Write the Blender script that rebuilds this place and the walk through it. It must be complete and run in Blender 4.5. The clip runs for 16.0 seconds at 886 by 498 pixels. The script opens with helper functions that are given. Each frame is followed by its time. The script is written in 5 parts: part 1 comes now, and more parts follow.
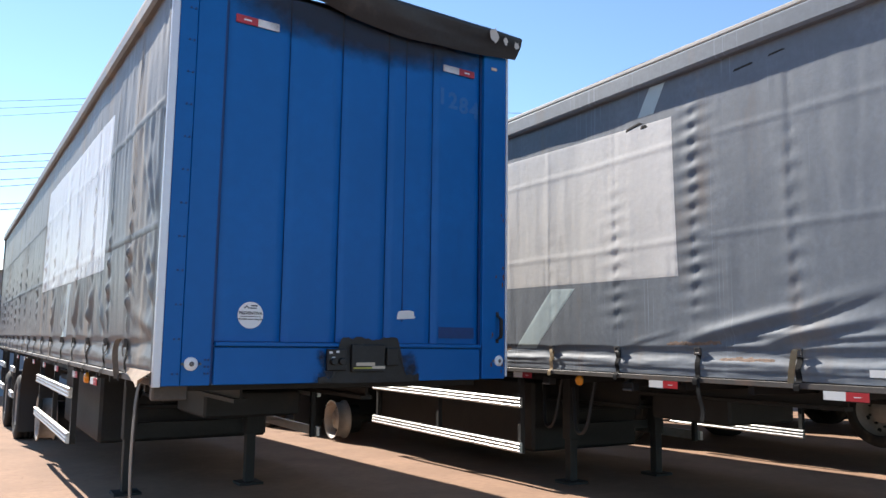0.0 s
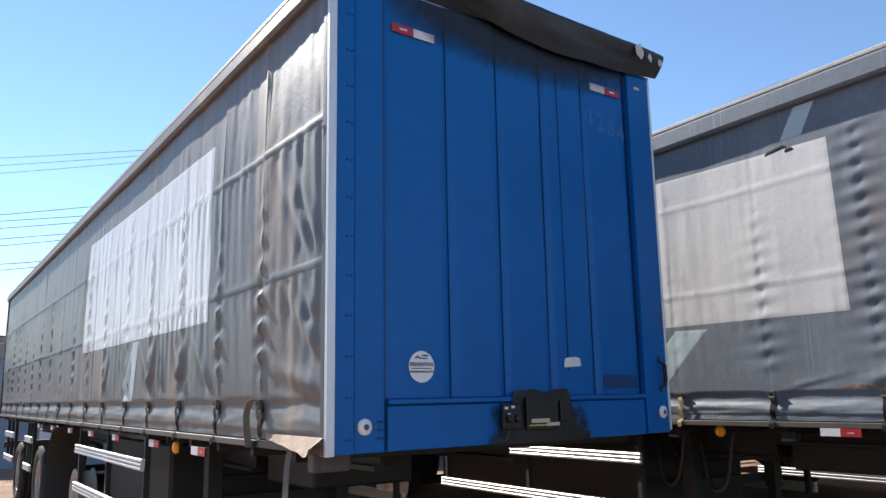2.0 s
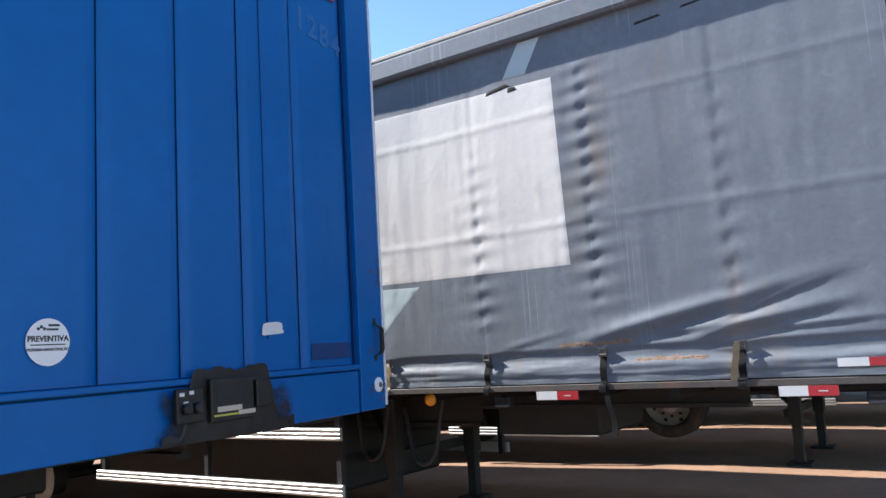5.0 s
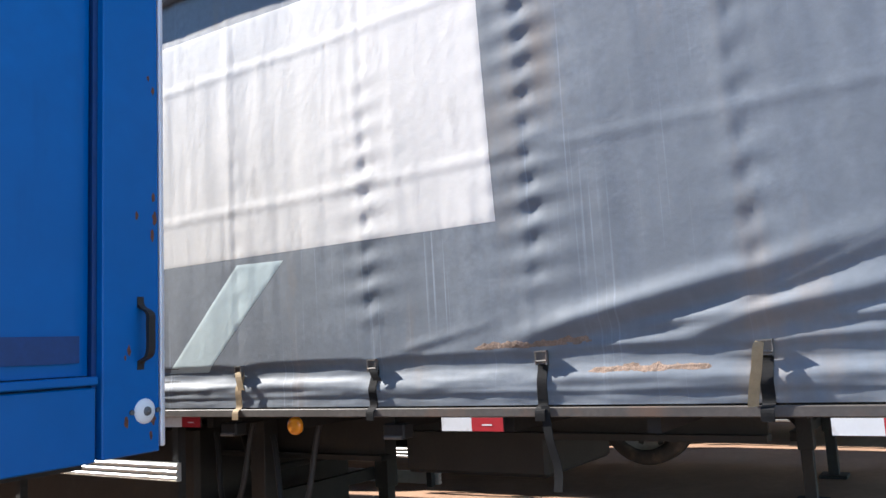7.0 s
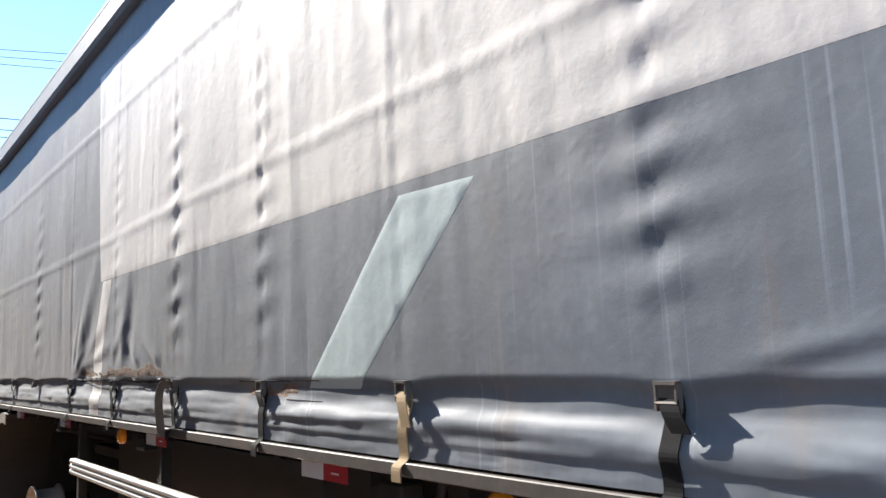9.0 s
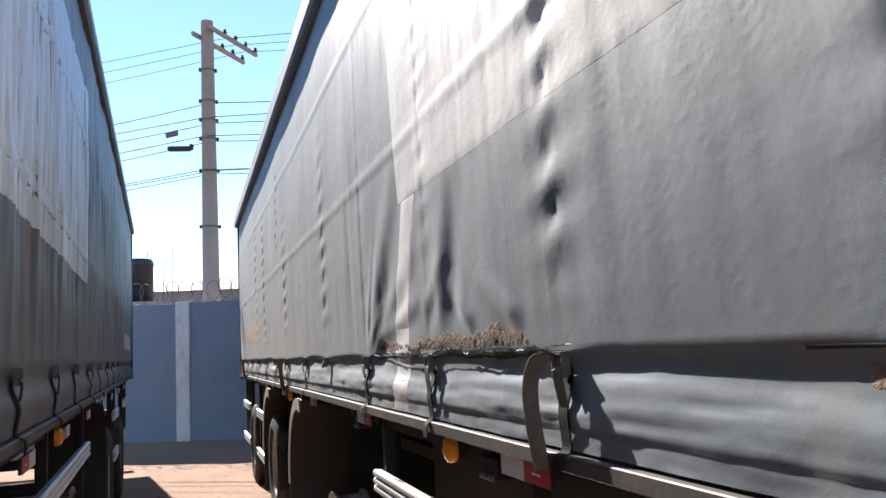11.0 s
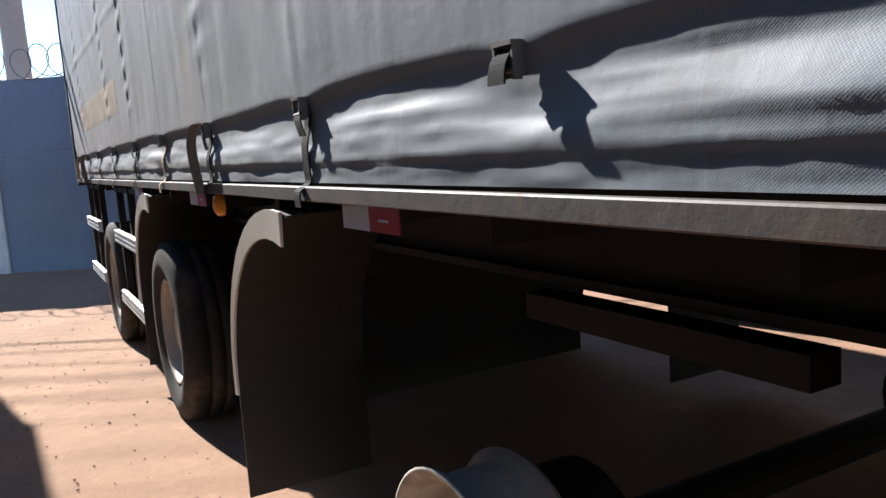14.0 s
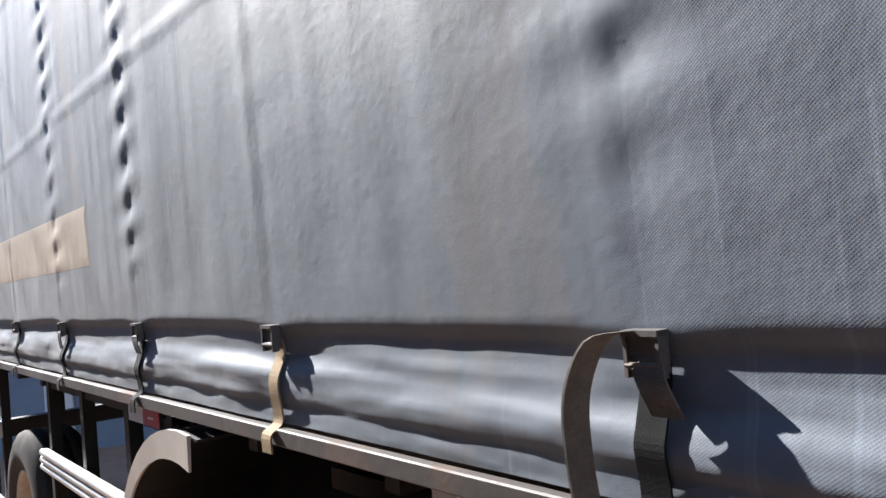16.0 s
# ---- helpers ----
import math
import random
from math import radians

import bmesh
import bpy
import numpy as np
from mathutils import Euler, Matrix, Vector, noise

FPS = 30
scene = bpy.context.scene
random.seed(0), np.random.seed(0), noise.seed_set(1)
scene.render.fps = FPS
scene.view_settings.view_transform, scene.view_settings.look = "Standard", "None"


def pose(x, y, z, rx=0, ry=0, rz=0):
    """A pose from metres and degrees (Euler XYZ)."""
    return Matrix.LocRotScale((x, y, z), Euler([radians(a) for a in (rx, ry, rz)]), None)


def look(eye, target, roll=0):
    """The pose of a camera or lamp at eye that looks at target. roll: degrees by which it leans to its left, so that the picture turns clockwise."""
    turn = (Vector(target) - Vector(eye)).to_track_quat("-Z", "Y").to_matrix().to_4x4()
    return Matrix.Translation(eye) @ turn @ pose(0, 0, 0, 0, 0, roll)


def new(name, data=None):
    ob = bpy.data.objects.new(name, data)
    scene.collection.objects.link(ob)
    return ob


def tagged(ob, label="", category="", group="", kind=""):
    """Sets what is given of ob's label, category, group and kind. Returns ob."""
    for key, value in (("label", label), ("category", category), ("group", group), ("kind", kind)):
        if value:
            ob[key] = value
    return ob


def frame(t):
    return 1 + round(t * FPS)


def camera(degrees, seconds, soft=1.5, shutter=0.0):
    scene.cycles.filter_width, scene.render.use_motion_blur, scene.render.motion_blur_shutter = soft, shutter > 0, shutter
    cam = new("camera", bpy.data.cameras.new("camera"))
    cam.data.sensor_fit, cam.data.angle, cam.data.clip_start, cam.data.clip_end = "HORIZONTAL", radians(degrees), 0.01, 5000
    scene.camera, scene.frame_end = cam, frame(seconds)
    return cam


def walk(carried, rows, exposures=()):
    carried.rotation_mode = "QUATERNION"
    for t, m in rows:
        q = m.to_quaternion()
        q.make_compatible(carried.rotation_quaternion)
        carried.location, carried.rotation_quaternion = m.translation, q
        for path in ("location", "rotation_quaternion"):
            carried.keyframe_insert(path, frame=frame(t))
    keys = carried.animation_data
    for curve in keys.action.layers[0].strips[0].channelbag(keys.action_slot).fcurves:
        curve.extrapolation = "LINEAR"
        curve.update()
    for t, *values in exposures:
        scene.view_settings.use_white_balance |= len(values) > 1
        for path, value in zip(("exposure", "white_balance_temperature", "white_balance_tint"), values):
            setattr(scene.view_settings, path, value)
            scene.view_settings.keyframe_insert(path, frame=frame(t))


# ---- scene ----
cam = camera(58.8, 16.0)
METRES, EYE, TILT, LEAN, TURN = 15.6, 1.37, 0.0, 0.0, -31.5
ROWS = [
    (0.0, 0.0, 0.0, 0.0, -0.09, 6.68, -0.8),
    (0.5, -0.017, 0.0098, -0.0015, 0.49, 7.0, -0.49),
    (1.0, -0.0376, 0.0215, 0.0003, 0.48, 7.88, 0.02),
    (1.5, -0.0597, 0.0316, -0.0, -0.42, 9.3, 0.64),
    (2.0, -0.0766, 0.0441, -0.0004, -1.73, 10.53, 1.03),
    (2.5, -0.0889, 0.0597, 0.0045, -3.56, 11.01, 1.3),
    (3.0, -0.103, 0.0687, 0.0031, -5.99, 10.51, 1.32),
    (3.5, -0.1084, 0.073, 0.0021, -9.07, 9.39, 1.33),
    (4.0, -0.1025, 0.0816, 0.0017, -13.67, 8.2, 1.52),
    (4.5, -0.0847, 0.0949, 0.0032, -19.12, 7.41, 2.25),
    (5.0, -0.069, 0.1151, 0.0031, -24.55, 7.05, 3.34),
    (7.5, 0.0273, 0.2372, 0.0003, -26.11, 7.2, 2.93),
    (8.0, 0.0392, 0.2686, 0.0005, -21.46, 7.67, 2.49),
    (8.5, 0.0482, 0.3004, 0.0024, -15.17, 8.01, 1.78),
    (9.0, 0.055, 0.3342, 0.0022, -7.4, 7.81, 1.67),
    (9.5, 0.0588, 0.369, 0.0015, 1.08, 8.12, 0.84),
    (10.0, 0.0504, 0.401, 0.0005, 8.88, 8.12, 0.5),
    (12.5, -0.0458, 0.5677, -0.0011, 13.34, 6.52, 3.6),
    (13.0, -0.064, 0.5989, -0.0014, 11.32, 5.84, 3.94),
    (13.5, -0.0897, 0.6405, -0.0001, 6.95, 1.4, 4.06),
    (14.0, -0.102, 0.6816, -0.0123, 1.15, -7.68, 3.8),
    (14.5, -0.1191, 0.7103, -0.0095, -2.18, -7.7, 2.45),
    (15.0, -0.1394, 0.7357, -0.0021, -3.87, -2.26, 3.58),
    (15.5, -0.1622, 0.781, 0.0006, -5.57, 0.76, 4.02),
    (16.0, -0.1849, 0.8124, 0.002, -8.02, 1.34, 4.44),
]
walk(cam, [(t, pose(0, 0, EYE, TILT, LEAN, TURN) @ pose(METRES * x, METRES * y, METRES * z, 90 + pitch, roll, yaw)) for t, x, y, z, yaw, pitch, roll in ROWS],
     exposures=[(0.0, 1.1, 6150, 9), (2.0, 0.95, 6050, 9), (3.5, 0.95, 6050, 9), (5.0, 1.4, 5850, 9), (7.5, 1.68, 6000, 9), (8.5, 1.6, 6100, 9), (10.0, 1.38, 6250, 10), (12.5, 1.34, 5700, 9), (13.5, 1.3, 5800, 9), (14.0, 1.4, 5850, 9), (14.5, 2.15, 5750, 10), (15.0, 2.5, 5750, 10), (15.5, 2.3, 5750, 10), (16.0, 1.8, 5800, 10)])

# ---- world, sun ----
world = bpy.data.worlds.new("sky")
scene.world = world
world.use_nodes = True
_wn = world.node_tree
_wn.nodes.clear()
_sky = _wn.nodes.new("ShaderNodeTexSky")
_sky.sky_type = "NISHITA"
_sky.sun_disc = False
SUN_DIR = Vector((-0.145 * 0.83, 0.98 * 0.83, 0.56)).normalized()
_sky.sun_elevation = math.asin(SUN_DIR.z)
_sky.sun_rotation = math.atan2(SUN_DIR.x, SUN_DIR.y)
_sky.air_density, _sky.dust_density, _sky.ozone_density = 1.0, 0.0, 2.4
_bg = _wn.nodes.new("ShaderNodeBackground")
_bg.inputs[1].default_value = 0.095
_wo = _wn.nodes.new("ShaderNodeOutputWorld")
_wn.links.new(_sky.outputs[0], _bg.inputs[0])
_wn.links.new(_bg.outputs[0], _wo.inputs[0])
sun = new("sun", bpy.data.lights.new("sun", "SUN"))
sun.data.energy, sun.data.angle, sun.data.color = 5.0, radians(0.55), (1.0, 0.90, 0.78)
sun.matrix_world = look((0, 0, 30), Vector((0, 0, 30)) - SUN_DIR)


# ---- materials ----
def mat(name, colour, rough=0.6, metal=0.0, vary=0.15, scale=6.0, bump=0.0, bump_scale=60.0, stain=None, stain_amount=0.0,
        stain_scale=1.5, streak=1.0, spec=0.5, weave=0.0, lines=0.0, crinkle=0.0, sheen=0.0):
    """A procedural surface: two scales of variation, streaked stains and fine relief, at true size in object space."""
    m = bpy.data.materials.new(name)
    m.use_nodes = True
    nt = m.node_tree
    n, l = nt.nodes, nt.links
    b = n["Principled BSDF"]
    b.inputs["Roughness"].default_value = rough
    b.inputs["Metallic"].default_value = metal
    b.inputs["Specular IOR Level"].default_value = spec
    if sheen:
        b.inputs["Sheen Weight"].default_value = sheen
        b.inputs["Sheen Roughness"].default_value = 0.45
        b.inputs["Sheen Tint"].default_value = (1.0, 0.92, 0.82, 1)
    tc = n.new("ShaderNodeTexCoord")

    def noise_of(s, detail=5.0, stretch=1.0):
        mp = n.new("ShaderNodeMapping")
        mp.inputs["Scale"].default_value = (s, s, s / stretch)
        l.new(tc.outputs["Object"], mp.inputs[0])
        t = n.new("ShaderNodeTexNoise")
        t.inputs["Scale"].default_value = 1.0
        t.inputs["Detail"].default_value = detail
        t.inputs["Roughness"].default_value = 0.6
        l.new(mp.outputs[0], t.inputs["Vector"])
        return t.outputs["Fac"]

    def ramp(fac, lo, hi):
        r = n.new("ShaderNodeMapRange")
        r.inputs["From Min"].default_value, r.inputs["From Max"].default_value = lo, hi
        l.new(fac, r.inputs["Value"])
        return r.outputs["Result"]

    def mix(fac, a, c):
        x = n.new("ShaderNodeMix")
        x.data_type = "RGBA"
        for sock, v in ((x.inputs[0], fac), (x.inputs[6], a), (x.inputs[7], c)):
            if isinstance(v, (tuple, list)):
                sock.default_value = (*v, 1)
            elif isinstance(v, float):
                sock.default_value = v
            else:
                l.new(v, sock)
        return x.outputs[2]

    dark = tuple(c * (1 - vary) for c in colour)
    light = tuple(min(1, c * (1 + vary)) for c in colour)
    col = mix(ramp(noise_of(scale), 0.3, 0.7), dark, light)
    col = mix(ramp(noise_of(scale * 9, 3.0), 0.25, 0.9), col, tuple(c * (1 - vary * 1.3) for c in colour))
    if lines:
        # thin pale upright creases, in clusters
        mp = n.new("ShaderNodeMapping")
        mp.inputs["Scale"].default_value = (0.0, 55.0, 0.45)
        l.new(tc.outputs["Object"], mp.inputs[0])
        t = n.new("ShaderNodeTexNoise")
        t.inputs["Scale"].default_value, t.inputs["Detail"].default_value = 1.0, 2.0
        l.new(mp.outputs[0], t.inputs["Vector"])
        mul = n.new("ShaderNodeMath")
        mul.operation = "MULTIPLY"
        l.new(ramp(t.outputs["Fac"], 0.60, 0.72), mul.inputs[0])
        l.new(ramp(noise_of(1.6, 3.0, 2.0), 0.48, 0.70), mul.inputs[1])
        fade = n.new("ShaderNodeMath")
        fade.operation = "MULTIPLY"
        fade.inputs[1].default_value = lines
        l.new(mul.outputs[0], fade.inputs[0])
        col = mix(fade.outputs[0], col, tuple(min(0.8, c * 2.2) for c in colour))
    if stain:
        f = ramp(noise_of(stain_scale, 7.0, streak), 0.72 - 0.35 * stain_amount, 0.92 - 0.25 * stain_amount)
        col = mix(f, col, stain)
        rr = n.new("ShaderNodeMapRange")
        rr.inputs["To Min"].default_value, rr.inputs["To Max"].default_value = rough, min(1, rough + 0.25)
        l.new(f, rr.inputs["Value"])
        l.new(rr.outputs["Result"], b.inputs["Roughness"])
    l.new(col, b.inputs["Base Color"])
    if bump or weave or crinkle:
        bp = n.new("ShaderNodeBump")
        bp.inputs["Strength"].default_value = 1.0
        bp.inputs["Distance"].default_value = bump
        l.new(noise_of(bump_scale, 6.0), bp.inputs["Height"])
        out = bp.outputs[0]
        if crinkle:
            mp = n.new("ShaderNodeMapping")
            mp.inputs["Scale"].default_value = (26.0, 26.0, 36.0)
            l.new(tc.outputs["Object"], mp.inputs[0])
            t = n.new("ShaderNodeTexNoise")
            t.noise_type = "RIDGED_MULTIFRACTAL"
            t.inputs["Scale"].default_value, t.inputs["Detail"].default_value = 1.0, 5.0
            l.new(mp.outputs[0], t.inputs["Vector"])
            b3 = n.new("ShaderNodeBump")
            b3.inputs["Distance"].default_value = crinkle
            l.new(t.outputs["Fac"], b3.inputs["Height"])
            l.new(out, b3.inputs["Normal"])
            out = b3.outputs[0]
        if weave:
            for turn in (38, -52):
                mp = n.new("ShaderNodeMapping")
                mp.inputs["Rotation"].default_value = (radians(turn), 0, 0)
                l.new(tc.outputs["Object"], mp.inputs[0])
                w = n.new("ShaderNodeTexWave")
                w.bands_direction = "Y"
                w.inputs["Scale"].default_value = 95.0
                w.inputs["Distortion"].default_value = 0.6
                l.new(mp.outputs[0], w.inputs["Vector"])
                b2 = n.new("ShaderNodeBump")
                b2.inputs["Strength"].default_value = 1.0
                b2.inputs["Distance"].default_value = weave
                l.new(w.outputs["Fac"], b2.inputs["Height"])
                l.new(out, b2.inputs["Normal"])
                out = b2.outputs[0]
        l.new(out, b.inputs["Normal"])
    return m


M_TARP = mat("tarp grey", (0.170, 0.197, 0.233), 0.62, spec=0.5, vary=0.16, scale=2.5, bump=0.0006, bump_scale=40, stain=(0.25, 0.205, 0.17), stain_amount=0.38, stain_scale=2.2, streak=4, weave=0.00006, lines=0.6, crinkle=0.0004, sheen=0.09)
M_TARP_A = mat("tarp grey dusty", (0.114, 0.114, 0.118), 0.45, spec=0.4, vary=0.12, scale=2.0, bump=0.0015, bump_scale=16, stain=(0.28, 0.225, 0.17), stain_amount=0.5, stain_scale=1.8, streak=6, lines=0.4, crinkle=0.0005, sheen=0.05)
M_PRINT = mat("white print", (0.77, 0.745, 0.715), 0.7, spec=0.25, vary=0.05, scale=2.5, bump=0.0015, bump_scale=22, stain=(0.52, 0.49, 0.45), stain_amount=0.3, stain_scale=4.5, streak=1.6, weave=0.00003, crinkle=0.0002)
M_PRINT_A = mat("white print glossy", (0.74, 0.74, 0.74), 0.38, vary=0.06, scale=2.0, bump=0.0015, bump_scale=16, stain=(0.5, 0.47, 0.44), stain_amount=0.3, stain_scale=2, streak=6)
M_STRIPE = mat("pale stripe print", (0.55, 0.65, 0.66), 0.65, spec=0.3, vary=0.06, scale=2.5, bump=0.0015, bump_scale=22, stain=(0.4, 0.42, 0.4), stain_amount=0.25, streak=5, weave=0.00003)
M_SEAM = mat("tarp seam", (0.105, 0.106, 0.11), 0.5, vary=0.12, scale=8, bump=0.001, bump_scale=40)
M_CREAM = mat("cream patch", (0.62, 0.52, 0.40), 0.6, vary=0.08, scale=5, bump=0.001, stain=(0.45, 0.36, 0.27), stain_amount=0.4)
M_TEAR = mat("frayed brown tear", (0.25, 0.155, 0.10), 0.95, vary=0.6, scale=14, bump=0.012, bump_scale=70, stain=(0.07, 0.05, 0.04), stain_amount=0.8, stain_scale=22)
M_DUST = mat("dust crust", (0.31, 0.22, 0.165), 0.95, vary=0.4, scale=18, bump=0.006, bump_scale=60)
M_BLUE = mat("blue paint", (0.001, 0.114, 0.39), 0.45, spec=0.3, vary=0.1, scale=1.2, bump=0.0006, bump_scale=9, stain=(0.004, 0.075, 0.25), stain_amount=0.3, stain_scale=3, streak=5)
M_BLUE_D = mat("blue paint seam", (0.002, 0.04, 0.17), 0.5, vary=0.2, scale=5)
M_GREASE = mat("black grease", (0.012, 0.011, 0.010), 0.5, vary=0.5, scale=12, bump=0.003, bump_scale=40, stain=(0.05, 0.04, 0.03), stain_amount=0.4, stain_scale=6)
M_ALU = mat("aluminium", (0.60, 0.60, 0.59), 0.38, metal=0.7, vary=0.08, scale=5, bump=0.0004, bump_scale=30, stain=(0.35, 0.32, 0.28), stain_amount=0.35, stain_scale=4)
M_TRIM = mat("pale corner trim", (0.66, 0.68, 0.72), 0.4, metal=0.3, vary=0.06, scale=4, stain=(0.35, 0.3, 0.26), stain_amount=0.3, stain_scale=5, streak=4)
M_STEEL = mat("black chassis steel", (0.015, 0.0145, 0.0145), 0.65, vary=0.4, scale=6, bump=0.001, bump_scale=30, stain=(0.05, 0.035, 0.025), stain_amount=0.35, stain_scale=3)
M_RAIL = mat("weathered bed rail", (0.088, 0.077, 0.070), 0.6, vary=0.25, scale=5, bump=0.001, bump_scale=40, stain=(0.15, 0.085, 0.055), stain_amount=0.5, stain_scale=4)
M_RUBBER = mat("tyre rubber", (0.022, 0.021, 0.02), 0.85, vary=0.3, scale=9, bump=0.001, bump_scale=50, stain=(0.16, 0.11, 0.08), stain_amount=0.5, stain_scale=3)
M_RIM = mat("grey wheel steel", (0.42, 0.38, 0.34), 0.6, metal=0.2, vary=0.2, scale=8, stain=(0.2, 0.13, 0.09), stain_amount=0.5, stain_scale=6)
M_STRAP = mat("black webbing", (0.013, 0.013, 0.014), 0.9, spec=0.25, vary=0.3, scale=30, bump=0.0006, bump_scale=400)
M_STRAP_D = mat("dusty grey webbing", (0.17, 0.15, 0.125), 0.9, spec=0.25, vary=0.3, scale=30, bump=0.0006, bump_scale=400)
M_STRAP_T = mat("sun-bleached webbing", (0.36, 0.265, 0.15), 0.85, vary=0.2, scale=30, bump=0.0006, bump_scale=400)
M_BUCKLE = mat("galvanised buckle", (0.16, 0.15, 0.14), 0.55, metal=0.4, vary=0.2, scale=20, stain=(0.22, 0.14, 0.09), stain_amount=0.4, stain_scale=20)
M_RED = mat("red reflective film", (0.42, 0.02, 0.03), 0.35, vary=0.1, scale=10)
M_WHITE = mat("white reflective film", (0.72, 0.72, 0.72), 0.35, vary=0.06, scale=10, stain=(0.4, 0.35, 0.3), stain_amount=0.3, stain_scale=12)
M_AMBER = mat("amber lens", (0.85, 0.30, 0.02), 0.2, vary=0.08, scale=20)
M_TRIMB = mat("pale blue corner paint", (0.22, 0.36, 0.58), 0.45, vary=0.1, scale=4, stain=(0.3, 0.3, 0.3), stain_amount=0.3, stain_scale=5)
M_LIP = mat("bent pale edging", (0.6, 0.56, 0.5), 0.5, vary=0.1, scale=8)
M_FLAP = mat("black roof tarp", (0.022, 0.022, 0.024), 0.5, vary=0.3, scale=5, bump=0.002, bump_scale=20, stain=(0.07, 0.055, 0.045), stain_amount=0.3, stain_scale=5)
M_ROOFRAIL = mat("roof rail", (0.55, 0.50, 0.44), 0.5, vary=0.12, scale=4, stain=(0.25, 0.2, 0.16), stain_amount=0.4, stain_scale=3, streak=3)
M_GROUND = mat("dusty asphalt", (0.36, 0.215, 0.135), 0.95, vary=0.22, scale=1.4, bump=0.006, bump_scale=45, stain=(0.20, 0.135, 0.10), stain_amount=0.3, stain_scale=0.6)
M_WALL = mat("painted precast concrete", (0.25, 0.31, 0.40), 0.8, vary=0.1, scale=1.3, bump=0.002, bump_scale=20, stain=(0.16, 0.18, 0.22), stain_amount=0.35, stain_scale=1.1, streak=2)
M_POST = mat("peeling white paint", (0.82, 0.83, 0.84), 0.8, vary=0.08, scale=4, bump=0.003, bump_scale=15, stain=(0.4, 0.4, 0.41), stain_amount=0.6, stain_scale=5, streak=2.5)
M_CONC = mat("pole concrete", (0.34, 0.28, 0.25), 0.85, vary=0.12, scale=3, bump=0.002, bump_scale=30, stain=(0.22, 0.18, 0.16), stain_amount=0.3, stain_scale=2, streak=6)
M_CABLE = mat("cable black", (0.02, 0.02, 0.022), 0.6, vary=0.1, scale=4)
M_WIRE = mat("galvanised wire", (0.15, 0.15, 0.15), 0.6, metal=0.3, vary=0.2, scale=20)
M_TANK = mat("dark blue tank", (0.02, 0.028, 0.045), 0.5, vary=0.2, scale=2)
M_HILL = mat("far roof", (0.30, 0.27, 0.26), 0.8, vary=0.15, scale=0.4)
M_BLACK = mat("black print", (0.01, 0.01, 0.011), 0.5, vary=0.1, scale=8)
M_STICK = mat("white vinyl sticker", (0.78, 0.79, 0.80), 0.45, vary=0.03, scale=5)
M_GHOST = mat("ghost lettering", (0.02, 0.13, 0.38), 0.45, vary=0.15, scale=14)
M_HEM = mat("torn hem underside", (0.36, 0.25, 0.17), 0.8, vary=0.25, scale=12, bump=0.002, bump_scale=40, stain=(0.12, 0.09, 0.07), stain_amount=0.4, stain_scale=9)
M_CRUST = mat("pale flaking coating", (0.33, 0.31, 0.27), 0.9, vary=0.35, scale=14, bump=0.004, bump_scale=50, stain=(0.12, 0.11, 0.10), stain_amount=0.6, stain_scale=16)
M_RUST = mat("rust chip", (0.16, 0.065, 0.035), 0.9, vary=0.5, scale=40, bump=0.002, bump_scale=90)
M_YEL = mat("yellow tape", (0.55, 0.5, 0.08), 0.5, vary=0.15, scale=14)


def smear_shade_mat(name, centre, radii, raggedness, power=1.0):
    """Black grease, or soot with painted shade, that thins out to nothing round a centre, with a ragged edge."""
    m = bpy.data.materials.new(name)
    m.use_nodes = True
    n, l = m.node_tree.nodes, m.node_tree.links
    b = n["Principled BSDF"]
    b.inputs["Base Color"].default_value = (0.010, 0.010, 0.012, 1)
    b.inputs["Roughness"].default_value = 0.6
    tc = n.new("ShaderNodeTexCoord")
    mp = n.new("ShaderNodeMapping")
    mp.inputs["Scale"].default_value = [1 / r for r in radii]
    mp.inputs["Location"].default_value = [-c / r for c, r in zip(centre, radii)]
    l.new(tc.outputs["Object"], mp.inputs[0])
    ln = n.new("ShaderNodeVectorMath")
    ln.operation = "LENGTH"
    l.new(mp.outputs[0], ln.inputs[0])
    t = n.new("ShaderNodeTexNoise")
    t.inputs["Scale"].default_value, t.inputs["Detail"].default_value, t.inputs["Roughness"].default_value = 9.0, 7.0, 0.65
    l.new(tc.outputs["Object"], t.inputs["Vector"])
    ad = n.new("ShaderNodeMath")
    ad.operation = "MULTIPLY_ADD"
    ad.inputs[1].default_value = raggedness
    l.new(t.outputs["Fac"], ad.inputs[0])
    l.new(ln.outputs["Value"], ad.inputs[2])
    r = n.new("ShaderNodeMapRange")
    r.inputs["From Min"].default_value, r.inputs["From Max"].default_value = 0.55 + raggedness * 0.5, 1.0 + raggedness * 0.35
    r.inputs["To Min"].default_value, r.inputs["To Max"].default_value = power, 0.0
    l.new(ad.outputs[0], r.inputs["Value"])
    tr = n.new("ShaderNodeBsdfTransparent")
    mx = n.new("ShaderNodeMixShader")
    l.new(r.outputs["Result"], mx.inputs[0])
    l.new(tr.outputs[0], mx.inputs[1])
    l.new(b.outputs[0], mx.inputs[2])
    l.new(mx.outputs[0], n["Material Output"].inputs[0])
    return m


M_SOOT = smear_shade_mat("grease smear", (1.40, 0.0, 1.16), (0.50, 1.0, 0.25), 1.3, 0.8)
# soot plus the overhang's shade, both painted as one dark colour
M_SOOT_SHADE = smear_shade_mat("soot and painted shade", (1.35, 0.0, 3.62), (1.35, 1.0, 0.36), 0.5, 0.75)


